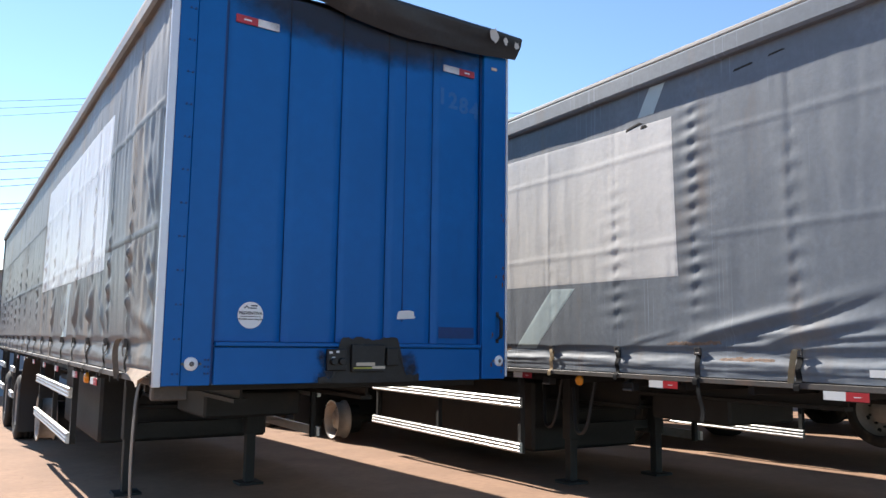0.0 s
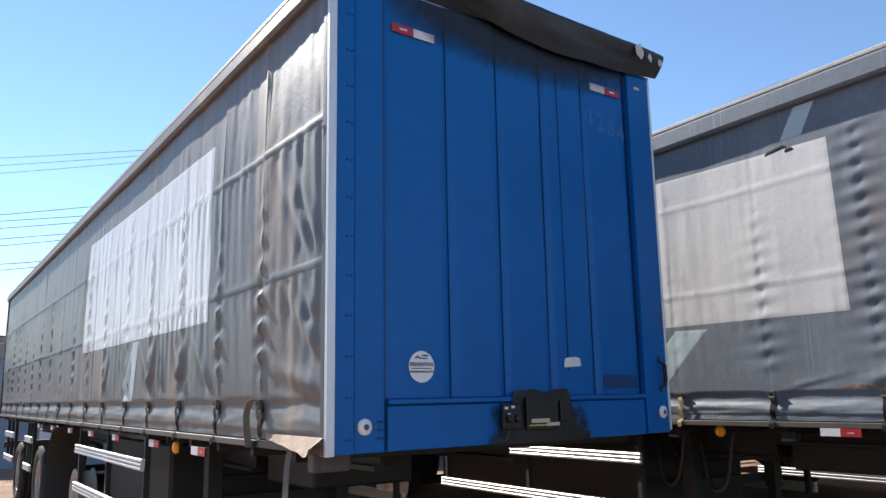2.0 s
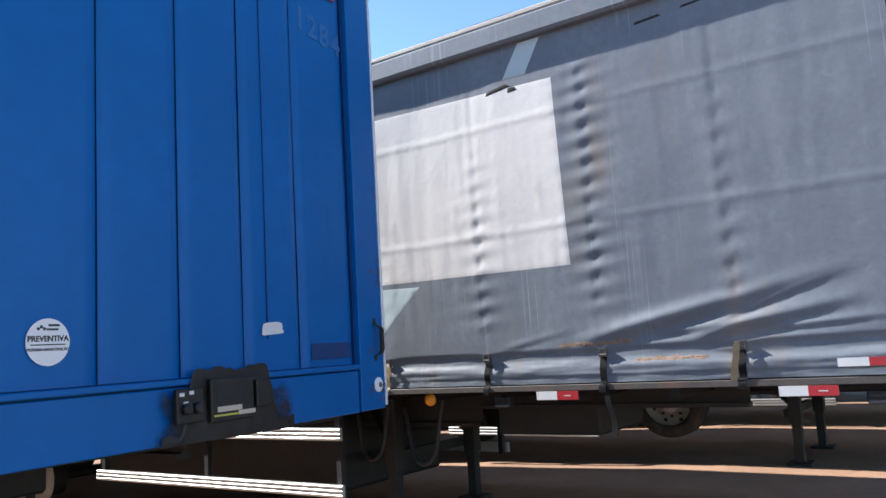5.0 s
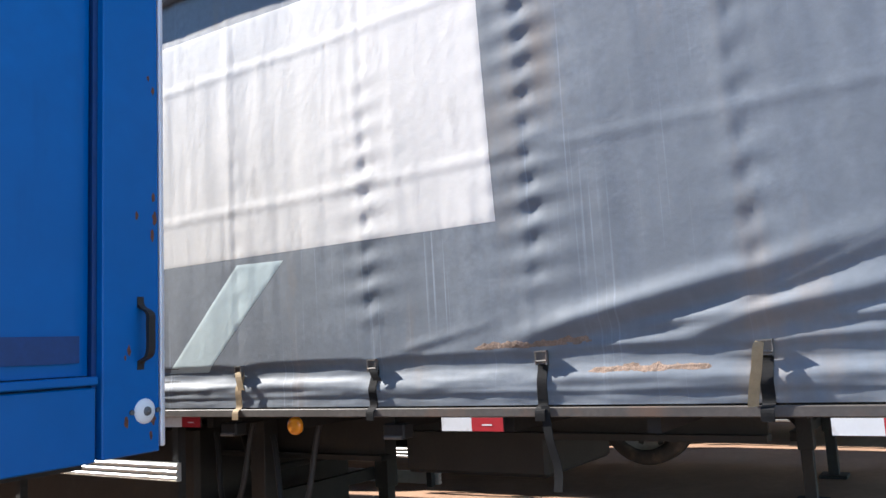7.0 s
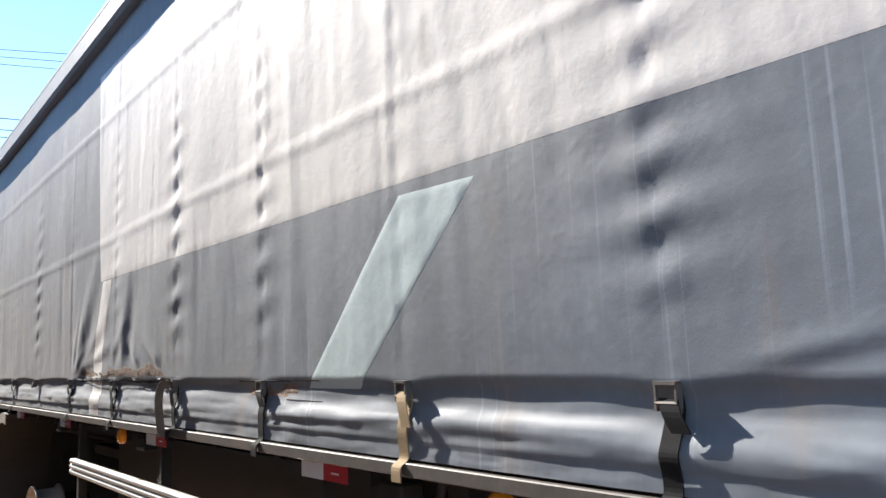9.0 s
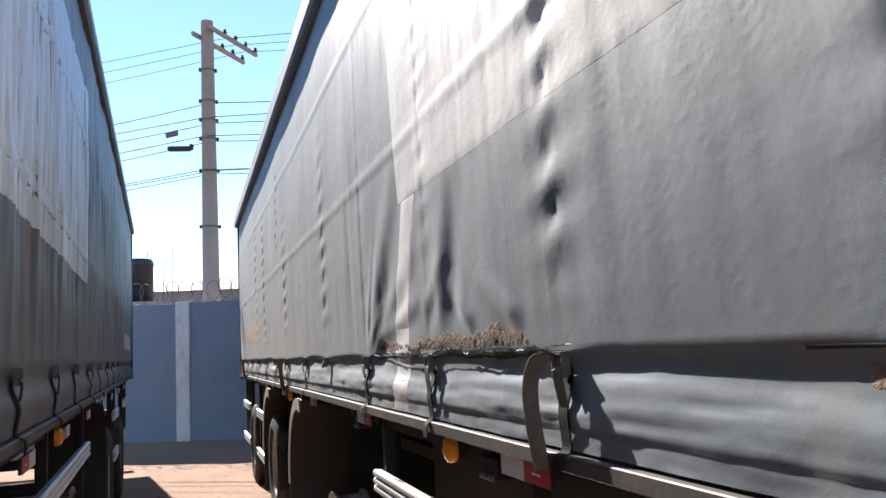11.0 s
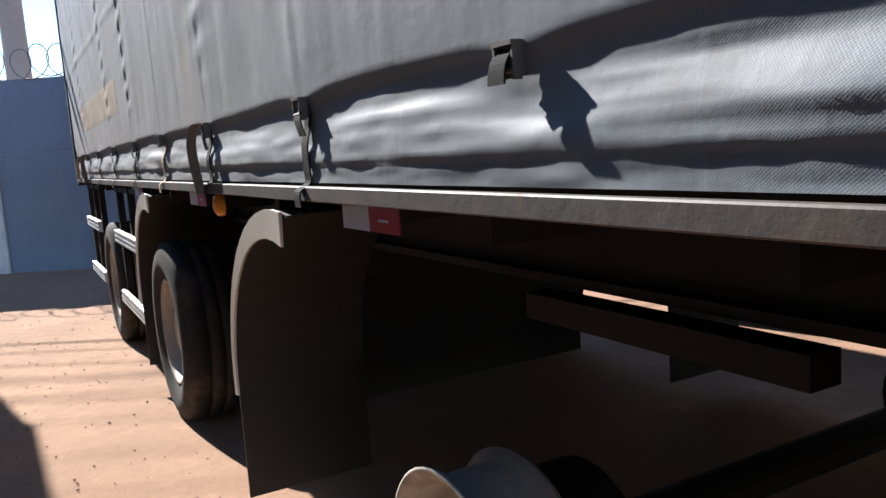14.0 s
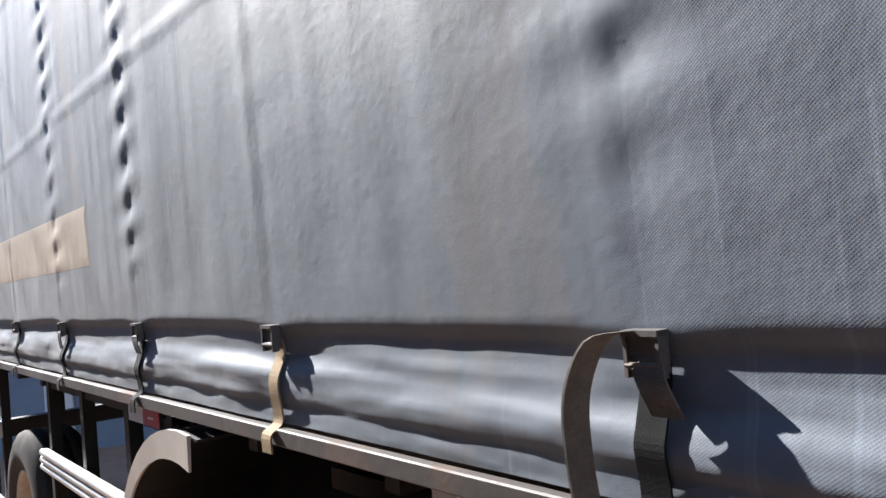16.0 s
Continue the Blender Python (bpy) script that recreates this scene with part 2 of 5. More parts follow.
# ---- mesh helpers ----
def part(name, bm, material, parent, label="", smooth=False, bevel=0.0):
    """One mesh object from a bmesh, under a thing or a part."""
    if bevel:
        bmesh.ops.bevel(bm, geom=list(bm.edges), offset=bevel, segments=1, affect="EDGES", clamp_overlap=True)
    me = bpy.data.meshes.new(name)
    bm.to_mesh(me)
    bm.free()
    me.materials.append(material)
    if smooth:
        me.shade_smooth()
    ob = new(name, me)
    ob.parent = parent
    if label:
        tagged(ob, label)
    return ob


def box(bm, x0, x1, y0, y1, z0, z1, m=None):
    mm = Matrix.Translation(((x0 + x1) / 2, (y0 + y1) / 2, (z0 + z1) / 2)) @ Matrix.Diagonal((abs(x1 - x0), abs(y1 - y0), abs(z1 - z0), 1))
    bmesh.ops.create_cube(bm, size=1, matrix=(m @ mm) if m else mm)
    return bm


def rod(bm, a, b, r0, r1=None, seg=10):
    a, b = Vector(a), Vector(b)
    d = b - a
    mm = Matrix.Translation((a + b) / 2) @ d.to_track_quat("Z", "Y").to_matrix().to_4x4()
    bmesh.ops.create_cone(bm, cap_ends=True, segments=seg, radius1=r0, radius2=r0 if r1 is None else r1, depth=d.length, matrix=mm)
    return bm


def lathe(bm, profile, axis_m, seg=40):
    """Turns (radius, height) pairs round the z axis of axis_m."""
    rings = []
    for r, h in profile:
        rings.append([bm.verts.new(axis_m @ Vector((r * math.cos(2 * math.pi * k / seg), r * math.sin(2 * math.pi * k / seg), h))) for k in range(seg)])
    for p, q in zip(rings, rings[1:]):
        for k in range(seg):
            bm.faces.new((p[k], p[(k + 1) % seg], q[(k + 1) % seg], q[k]))
    return bm


def ribbon(bm, pts, half, thick):
    """A flat strap along pts; half: its half width as a vector; thick: its thickness as a vector."""
    half, thick = Vector(half), Vector(thick)
    pts = [Vector(p) for p in pts]
    if len(pts) > 2:
        fine = []
        for i in range(len(pts) - 1):
            a, b, c, d = pts[max(i - 1, 0)], pts[i], pts[i + 1], pts[min(i + 2, len(pts) - 1)]
            for k in range(4):
                t = k / 4
                fine.append(0.5 * ((2 * b) + (c - a) * t + (2 * a - 5 * b + 4 * c - d) * t * t + (3 * b - a - 3 * c + d) * t ** 3))
        pts = fine + [pts[-1]]
    rows = []
    for p in pts:
        p = Vector(p)
        rows.append([bm.verts.new(q) for q in (p - half, p + half, p + half + thick, p - half + thick)])
    for a, b in zip(rows, rows[1:]):
        for k in range(4):
            bm.faces.new((a[k], a[(k + 1) % 4], b[(k + 1) % 4], b[k]))
    bm.faces.new(rows[0])
    bm.faces.new(rows[-1][::-1])
    return bm


def sheet(name, pts, material, parent, label="", closed=False):
    """A smooth sheet from a grid of points (rows, columns, 3)."""
    pts = np.asarray(pts, float)
    r, c = pts.shape[:2]
    idx = np.arange(r * c).reshape(r, c)
    faces = np.stack([idx[:-1, :-1], idx[1:, :-1], idx[1:, 1:], idx[:-1, 1:]], -1).reshape(-1, 4)
    me = bpy.data.meshes.new(name)
    me.from_pydata(pts.reshape(-1, 3).tolist(), [], faces.tolist())
    me.materials.append(material)
    me.shade_smooth()
    me.update()
    ob = new(name, me)
    ob.parent = parent
    if label:
        tagged(ob, label)
    return ob


def empty(name, m, label, category, group="", kind=""):
    ob = new(name)
    ob.empty_display_size = 0.2
    ob.matrix_basis = m
    return tagged(ob, label, category, group, kind)


def soft_noise(u, v, seed, octaves=4):
    """Smooth value noise on arrays, about -1 to 1."""
    rng = np.random.RandomState(seed)
    table = rng.rand(256, 256) * 2 - 1
    out, amp, tot = 0, 1.0, 0
    for k in range(octaves):
        iu, iv = np.floor(u).astype(int), np.floor(v).astype(int)
        fu, fv = u - iu, v - iv
        fu, fv = fu * fu * (3 - 2 * fu), fv * fv * (3 - 2 * fv)
        a, b = table[iu % 256, iv % 256], table[(iu + 1) % 256, iv % 256]
        c, d = table[iu % 256, (iv + 1) % 256], table[(iu + 1) % 256, (iv + 1) % 256]
        out = out + amp * ((a * (1 - fu) + b * fu) * (1 - fv) + (c * (1 - fu) + d * fu) * fv)
        tot += amp
        u, v, amp = u * 2.03 + 17.1, v * 2.03 + 9.7, amp * 0.5
    return out / tot


def ground_z(y):
    """The yard falls gently towards the wall."""
    s = np.clip((y - 5.0) / 11.0, 0, 1)
    return -0.30 * s


# ---- ground ----
ys = np.concatenate([[-900, -300, -100, -40, -15], np.arange(-8, 30.1, 0.5), [40, 80, 200, 500, 900]])
xs = np.concatenate([[-900, -300, -100, -40, -15], np.arange(-8, 20.1, 0.5), [30, 60, 150, 400, 900]])
X, Y = np.meshgrid(xs, ys, indexing="ij")
near = np.exp(-(np.maximum(np.abs(X - 6) - 12, 0) / 6) ** 2) * np.exp(-(np.maximum(np.abs(Y - 10) - 16, 0) / 6) ** 2)
Z = ground_z(Y) + 0.012 * near * soft_noise(X * 0.5 + 50, Y * 0.5 + 50, 3)
ground = sheet("ground", np.stack([X, Y, Z], -1), M_GROUND, None)
tagged(ground, "orange-brown dusty asphalt yard with worn patches", "ground", kind="structure")

W, ZS, ZB, ZT = 2.6, 1.345, 1.142, 3.52   # trailer width, strap line, hem, curtain top


def curtain_offset(v, z, straps, seed, style):
    """How far the curtain stands out from its plane."""
    up = np.clip((z - ZS) / 0.12, 0, 1)
    d = 0.007 * soft_noise(v * 1.1, z * 0.9, seed, 3) * up
    d = d + style.get("wrinkle", 0.0016) * soft_noise(v * style.get("pleat", 7), z * 1.1, seed + 1) * up + 0.0005 * soft_noise(v * 13, z * 13, seed + 2, 3)
    d = d + 0.02 * np.sin(np.clip((z - ZS) / (ZT - ZS), 0, 1) * math.pi) * (0.6 + 0.4 * soft_noise(v * 0.5, z * 0.1, seed + 3))
    rng = np.random.RandomState(seed + 5)
    for i, s in enumerate(straps):
        strong = rng.rand() > 0.35
        strong = style["strong"][i] if "strong" in style else (1.0 if strong else 0.15)
        a = style["pucker"] * (0.8 + 0.4 * rng.rand()) * strong
        wide = style.get("wide", 0.085) * (0.8 + 0.5 * rng.rand())
        phase, period = rng.rand() * 6.3, style["period"] * (0.85 + 0.3 * rng.rand())
        lean = (v - s) / wide
        near = np.abs(lean) < 4
        vv, zz, ll = v[near], z[near], lean[near]
        top = style.get("tall", 0.4) + 0.6 + 0.9 * rng.rand()
        env = np.clip((zz - ZS - 0.10) / 0.2, 0, 1) * np.clip((ZS + top - zz) / 0.7, 0, 1)
        wave = np.sin(2 * math.pi * (zz + 0.012 * ll) / period + phase + 1.6 * soft_noise(zz * 2.3, zz * 0 + i, seed + 6))
        size = 0.55 + 0.45 * soft_noise(zz * 3.1, zz * 0 + 2 * i, seed + 7)
        d[near] += a * size * (0.65 * np.exp(-np.abs(ll) ** 1.3) + 0.5 * np.exp(-(ll * 4) ** 2)) * wave * env
        u2 = up[near]
        d[near] += -0.0010 * np.exp(-((vv - s) / 0.018) ** 2) * u2 + 0.0010 * np.exp(-((vv - s - 0.05) / 0.02) ** 2) * u2
        if style.get("rib"):
            d[near] += style["rib"] * np.exp(-((vv - s + 0.02) / 0.03) ** 2) * u2
    # welded seams along the curtain
    for zs in style["seams"]:
        zz = zs + 0.012 * soft_noise(v * 0.7, v * 0, seed + 9)
        d = d + 0.0024 * np.exp(-((z - zz) / 0.025) ** 4)
        if style.get("gather"):
            below = np.clip((zz - 0.03 - z) * 60, 0, 1) * np.exp(-np.clip(zz - z, 0, 9) / 0.3)
            above = np.clip((z - zz - 0.03) * 60, 0, 1) * np.exp(-np.clip(z - zz, 0, 9) / 0.12)
            d = d + style["gather"] * (below + 0.6 * above) * np.sin(v * 44 + 5 * soft_noise(v * 3, z * 0.8, seed + 10)) * (0.4 + 0.6 * soft_noise(v * 1.5, z * 0, seed + 14))
    # the skirt under the strap line: drawn in by the straps, then out over the bed's edge
    near_strap = np.zeros_like(v)
    for s in straps:
        near_strap = np.maximum(near_strap, np.exp(-((v - s) / 0.10) ** 2))
    wob = 0.010 * soft_noise(v * 1.7, v * 0 + 3, seed + 11) + 0.012 * (1 - near_strap)
    t = np.clip((ZS + 0.01 - z + wob) / 0.03, 0, 1)
    d = d - (0.013 + 0.005 * soft_noise(v * 1.3, v * 0 + 5, seed + 15)) * t * t * (3 - 2 * t)
    t = np.clip((ZS - 0.055 - z + wob * 1.6) / 0.075, 0, 1)
    d = d + (0.019 + 0.009 * soft_noise(v * 2.5, z * 5, seed + 12)) * t * t * (3 - 2 * t)
    t = np.clip((ZS - 0.150 - z) / 0.012, 0, 1)
    d = d - 0.006 * t
    d = d + 0.0085 * soft_noise(v * 1.3, z * 24, seed + 13, 3) * np.clip((ZS - 0.01 - z) / 0.05, 0, 1) * np.clip((z - ZS + 0.16) / 0.03, 0.15, 1)
    d = d + 0.0022 * soft_noise(v * 7, z * 45, seed + 16, 3) * np.clip((ZS + 0.01 - z) / 0.04, 0, 1)
    for f in style.get("folds", ()):
        d = d + f(v, z)
    return d


def curtain(parent, side, v0, v1, straps, seed, style, material, label, step=0.03):
    nv, nz = int((v1 - v0) / step), int((ZT - ZB) / step * style.get("fine", 1))
    v, z = np.meshgrid(np.linspace(v0, v1, nv), ZB + (ZT - ZB) * np.linspace(0, 1, nz) ** 1.3, indexing="ij")
    d = curtain_offset(v, z, straps, seed, style)
    x = -d if side < 0 else W + d
    pts = np.stack([x, v, z], -1)
    if side > 0:
        pts = pts[::-1]
    return sheet("curtain", pts, material, parent, label)


def print_on(parent, side, corners, straps, seed, style, material, name, label, out=0.0012, step=0.016):
    """A printed or glued sheet that follows the curtain. corners: (v, z) of low front, low back, high back, high front."""
    c = np.array(corners, float)
    n = max(4, int(max(np.linalg.norm(c[0] - c[1]), np.linalg.norm(c[3] - c[2])) / step))
    m = max(4, int(max(np.linalg.norm(c[0] - c[3]), np.linalg.norm(c[1] - c[2])) / step))
    s, t = np.meshgrid(np.linspace(0, 1, n), np.linspace(0, 1, m), indexing="ij")
    s, t = s[..., None], t[..., None]
    p = (c[0] * (1 - s) + c[1] * s) * (1 - t) + (c[3] * (1 - s) + c[2] * s) * t
    rim = np.minimum(np.minimum(np.arange(n), n - 1 - np.arange(n))[:, None], np.minimum(np.arange(m), m - 1 - np.arange(m))[None, :])
    d = curtain_offset(p[..., 0], p[..., 1], straps, seed, style) + out * np.where(rim == 0, 0.2, 1.0)
    x = -d if side < 0 else W + d
    pts = np.stack([x, p[..., 0], p[..., 1]], -1)
    if side > 0:
        pts = pts[::-1]
    return sheet(name, pts, material, parent, label)


def strap_part(parent, side, v, kind, seed, surface):
    """A lashing strap with its buckle. kind: short, long, loose, tan or bare."""
    rng = random.Random(seed)
    sx = -1 if side < 0 else 1
    x = 0 if side < 0 else W
    zs = np.array([ZS + 0.012, ZS, ZS - 0.03, ZS - 0.06, ZS - 0.10, ZS - 0.13, ZS - 0.17, ZB])
    ds = surface(np.full_like(zs, v), zs)
    on = lambda z: float(np.interp(z, zs[::-1], ds[::-1]))
    out = lambda a: x + sx * (a + base)
    base = on(ZS)
    hug = [(x + sx * (max(on(z), on(ZB)) + 0.004 if z < ZS - 0.09 else on(z) + 0.004), v + 0.008 * k / 6, z) for k, z in enumerate(zs[1:])] + [(x + sx * 0.030, v + 0.01, ZB - 0.02), (x + sx * 0.031, v + 0.01, ZB - 0.06)]
    bm = bmesh.new()
    web = M_STRAP_T if kind in ("tan", "flap") else (M_STRAP_D if kind == "loose" else M_STRAP)
    h = 0.022
    if kind == "flap":
        ribbon(bm, [(out(0.012), v + 0.010, ZS + 0.01), (out(0.030), v + 0.020, ZS - 0.01), (out(0.036), v + 0.030, ZS - 0.08), (out(0.034), v + 0.045, ZS - 0.15), (out(0.030), v + 0.055, ZB - 0.01)], (0.010 * sx, 0.016, 0), (sx * 0.003, 0, 0))
    elif kind == "bare":
        ribbon(bm, [(out(0.012), v, ZS + 0.005), (out(0.026), v + 0.006, ZS - 0.02), (out(0.03), v + 0.008, ZS - 0.05)], (0, h, 0), (sx * 0.004, 0, 0))
    elif kind == "loose":
        ribbon(bm, [(out(0.022), v + 0.005, ZS + 0.012), (out(0.045), v + 0.045, ZS + 0.002), (out(0.055), v + 0.075, ZS - 0.06), (out(0.05), v + 0.085, ZS - 0.14), (out(0.035), v + 0.085, ZB - 0.05)], (0.017 * sx, 0.006, 0), (0, 0.004, 0))
    else:
        ribbon(bm, hug, (0, h, 0), (sx * 0.004, 0, 0))
    if kind == "hang":
        ribbon(bm, [(out(0.03), v - 0.01, ZB), (out(0.035), v - 0.02, ZB - 0.12), (out(0.025), v - 0.045, ZB - 0.24), (out(0.03), v - 0.04, ZB - 0.33)], (0, 0.018, 0), (sx * 0.004, 0, 0))
    if kind in ("loose", "flap"):
        part("strap", ribbon(bmesh.new(), hug, (0, h, 0), (sx * 0.004, 0, 0)), M_STRAP, parent)
    if rng.random() < 0.75 and kind not in ("bare", "flap"):
        # the loose tail of the webbing stands off the curtain
        k = rng.uniform(0.6, 1.2)
        ribbon(bm, [(out(0.012), v, ZS - 0.01), (out(0.02 + 0.006 * k), v - 0.012, ZS - 0.045), (out(0.012 + 0.012 * k), v - 0.03, ZS - 0.08 * k - 0.03)], (0, h, 0), (sx * 0.003, 0, 0))
    st = part("strap", bm, web, parent, "sun-bleached tan webbing strap" if kind == "tan" else "")
    bm = bmesh.new()
    box(bm, out(0.001), out(0.008), v - 0.024, v + 0.024, ZS - 0.04, ZS + 0.012)
    box(bm, out(0.008), out(0.024), v - 0.026, v - 0.021, ZS - 0.045, ZS + 0.010)
    box(bm, out(0.008), out(0.024), v + 0.021, v + 0.026, ZS - 0.045, ZS + 0.010)
    box(bm, out(0.008), out(0.026), v - 0.026, v + 0.026, ZS + 0.005, ZS + 0.012)
    box(bm, out(0.0085), out(0.019), v - 0.0205, v + 0.0205, ZS - 0.042, ZS + 0.0045)
    rod(bm, (out(0.020), v - 0.025, ZS - 0.03), (out(0.020), v + 0.025, ZS - 0.03), 0.005, seg=8)
    part("buckle", bm, M_BUCKLE, st, "worn metal buckle")


def tape_part(parent, side, v, z, flip=False, length=0.30, height=0.055):
    """A white and red reflective marker plate."""
    sx = -1 if side < 0 else 1
    x = 0 if side < 0 else W
    bm = bmesh.new()
    x += sx * (0.0 if v < 2.5 else -0.028)
    box(bm, x + sx * 0.020, x + sx * 0.030, v, v + length, z, z + height)
    plate = part("reflective_marker", bm, M_STEEL, parent)
    for k, (nm, mt) in enumerate((("red_film", M_RED), ("white_film", M_WHITE))):
        k = 1 - k if flip else k
        bm = bmesh.new()
        box(bm, x + sx * 0.0305, x + sx * 0.033, v + k * length / 2, v + (k + 1) * length / 2, z, z + height)
        part(nm, bm, mt, plate)
    bm = bmesh.new()
    k = 0 if not flip else 1
    box(bm, x + sx * 0.0332, x + sx * 0.0342, v + length * (0.17 + 0.5 * k), v + length * (0.33 + 0.5 * k), z + height * 0.42, z + height * 0.52)
    part("print_bar", bm, M_WHITE, plate)


def guard_part(parent, side, v0, v1, z_low, z_high, posts=3):
    """A side guard: two ribbed aluminium rails on steel posts."""
    sx = -1 if side < 0 else 1
    x = 0 if side < 0 else W
    bm = box(bmesh.new(), x - sx * 0.12, x - sx * 0.06, v0 + 0.02, v1 - 0.02, ZB - 0.11, ZB - 0.075)
    g = part("side_guard", bm, M_STEEL, parent)
    for k in range(posts):
        v = v0 + 0.06 + (v1 - v0 - 0.12) * k / (posts - 1)
        part("guard_post", box(bmesh.new(), x - sx * 0.10, x - sx * 0.05, v - 0.025, v + 0.025, z_low - 0.06, ZB - 0.076), M_STEEL, g)
    for z in (z_low, z_high):
        bm = bmesh.new()
        for k in range(3):
            zz = z - 0.05 + k * 0.034
            rod(bm, (x - sx * 0.022, v0, zz + 0.016), (x - sx * 0.022, v1, zz + 0.016), 0.0155, seg=10)
        box(bm, x - sx * 0.045, x - sx * 0.022, v0 + 0.004, v1 - 0.004, z - 0.05, z + 0.05)
        part("rail", bm, M_ALU, g, "ribbed aluminium rail")


def wheel_part(parent, x, v, z, side, radius=0.51, label=""):
    """A truck wheel with its axle line along x."""
    sx = -1 if side < 0 else 1
    m = Matrix.Translation((x, v, z)) @ Matrix.Rotation(math.pi / 2 * sx, 4, "Y")
    bm = bmesh.new()
    r = radius
    w = 0.30
    lathe(bm, [(0.295, -w + 0.02), (r * 0.72, -w), (r * 0.93, -w + 0.015), (r, -w + 0.05), (r, -0.21), (r - 0.012, -0.207), (r - 0.012, -0.195), (r, -0.192), (r, -0.135), (r - 0.012, -0.132), (r - 0.012, -0.12), (r, -0.117),
               (r, -0.05), (r * 0.985, -0.03), (r * 0.93, -0.012), (r * 0.86, 0.0), (r * 0.84, 0.0), (r * 0.82, 0.003), (r * 0.74, 0.0), (r * 0.66, -0.012), (0.30, -0.03), (0.285, -0.045)], m, 48)
    wheel = part("wheel", bm, M_RUBBER, parent, label, smooth=True)
    bm = bmesh.new()
    lathe(bm, [(0.302, -0.03), (0.300, -0.022), (0.288, -0.024), (0.280, -0.05), (0.272, -0.15), (0.24, -0.165), (0.20, -0.16), (0.15, -0.13), (0.14, -0.125), (0.13, -0.07), (0.12, -0.06), (0.0, -0.058)], m, 40)
    rim = part("rim", bm, M_RIM, wheel, "dusty steel rim", smooth=True)
    bm = bmesh.new()
    for k in range(10):
        a = 2 * math.pi * k / 10
        p = m @ Vector((0.17 * math.cos(a), 0.17 * math.sin(a), -0.14))
        q = m @ Vector((0.17 * math.cos(a), 0.17 * math.sin(a), -0.105))
        rod(bm, p, q, 0.014, seg=6)
    for k in range(8):
        a = 2 * math.pi * (k + 0.5) / 8
        p = m @ Vector((0.235 * math.cos(a), 0.235 * math.sin(a), -0.164))
        q = m @ Vector((0.235 * math.cos(a), 0.235 * math.sin(a), -0.160))
        rod(bm, p, q, 0.026, seg=10)
    tagged(part("wheel_nut", bm, M_STEEL, wheel), kind="stuff")
    return wheel


def mudguard_part(parent, side, v, z, r=0.60, edge=True):
    """A quarter-round mudguard behind a wheel, with a rubber flap hanging from it."""
    sx = -1 if side < 0 else 1
    x = -0.022 if side < 0 else W + 0.022
    bm = bmesh.new()
    path = [(v + r, z - 0.45)] + [(v + r * math.cos(radians(a)), z + r * math.sin(radians(a))) for a in np.linspace(0, 100, 12)]
    rows = []
    for i, (yy, zz) in enumerate(path):
        k = Vector((0, yy - v, max(zz - z, 0))).normalized() * 0.008
        rows.append([bm.verts.new(p) for p in ((x, yy, zz), (x - sx * 0.5, yy, zz), (x - sx * 0.5, yy + k.y, zz + k.z), (x, yy + k.y, zz + k.z))])
    for a, b in zip(rows, rows[1:]):
        for k in range(4):
            bm.faces.new((a[k], a[(k + 1) % 4], b[(k + 1) % 4], b[k]))
    bm.faces.new(rows[0]), bm.faces.new(rows[-1][::-1])
    mg = part("mudguard", bm, M_CABLE, parent, "black mudguard with a hanging flap")
    if edge:
        bm = bmesh.new()
        rows = []
        for i, a in enumerate(np.linspace(-4, 97, 16)):
            wv = 0.016 + 0.072 * (i / 15) ** 1.6
            c, s = math.cos(radians(a)), math.sin(radians(a))
            rows.append([bm.verts.new((x + sx * p, v + q * c, z + q * s)) for p, q in ((0.013, r + 0.012), (0.010, r - wv), (0.002, r - wv), (0.002, r + 0.012))])
        for a, b in zip(rows, rows[1:]):
            for k in range(4):
                bm.faces.new((a[k], a[(k + 1) % 4], b[(k + 1) % 4], b[k]))
        bm.faces.new(rows[0]), bm.faces.new(rows[-1][::-1])
        part("lip", bm, M_LIP, mg, "pale bent lip of the mudguard")
    return mg


def lamp_part(parent, side, v, z):
    """A round amber side marker on a steel bracket."""
    sx = -1 if side < 0 else 1
    x = 0.03 if side < 0 else W - 0.03
    bm = bmesh.new()
    box(bm, x - sx * 0.03, x, v - 0.02, v + 0.02, z - 0.03, z + 0.09)
    lamp = part("marker_lamp", bm, M_STEEL, parent)
    m = Matrix.Translation((x, v, z)) @ Matrix.Rotation(math.pi / 2 * sx, 4, "Y")
    bm = bmesh.new()
    lathe(bm, [(0.045, 0.0), (0.045, 0.012), (0.042, 0.022), (0.030, 0.032), (0.015, 0.036), (0.001, 0.037)], m, 24)
    part("lens", bm, M_AMBER, lamp, "round amber lens", smooth=True)


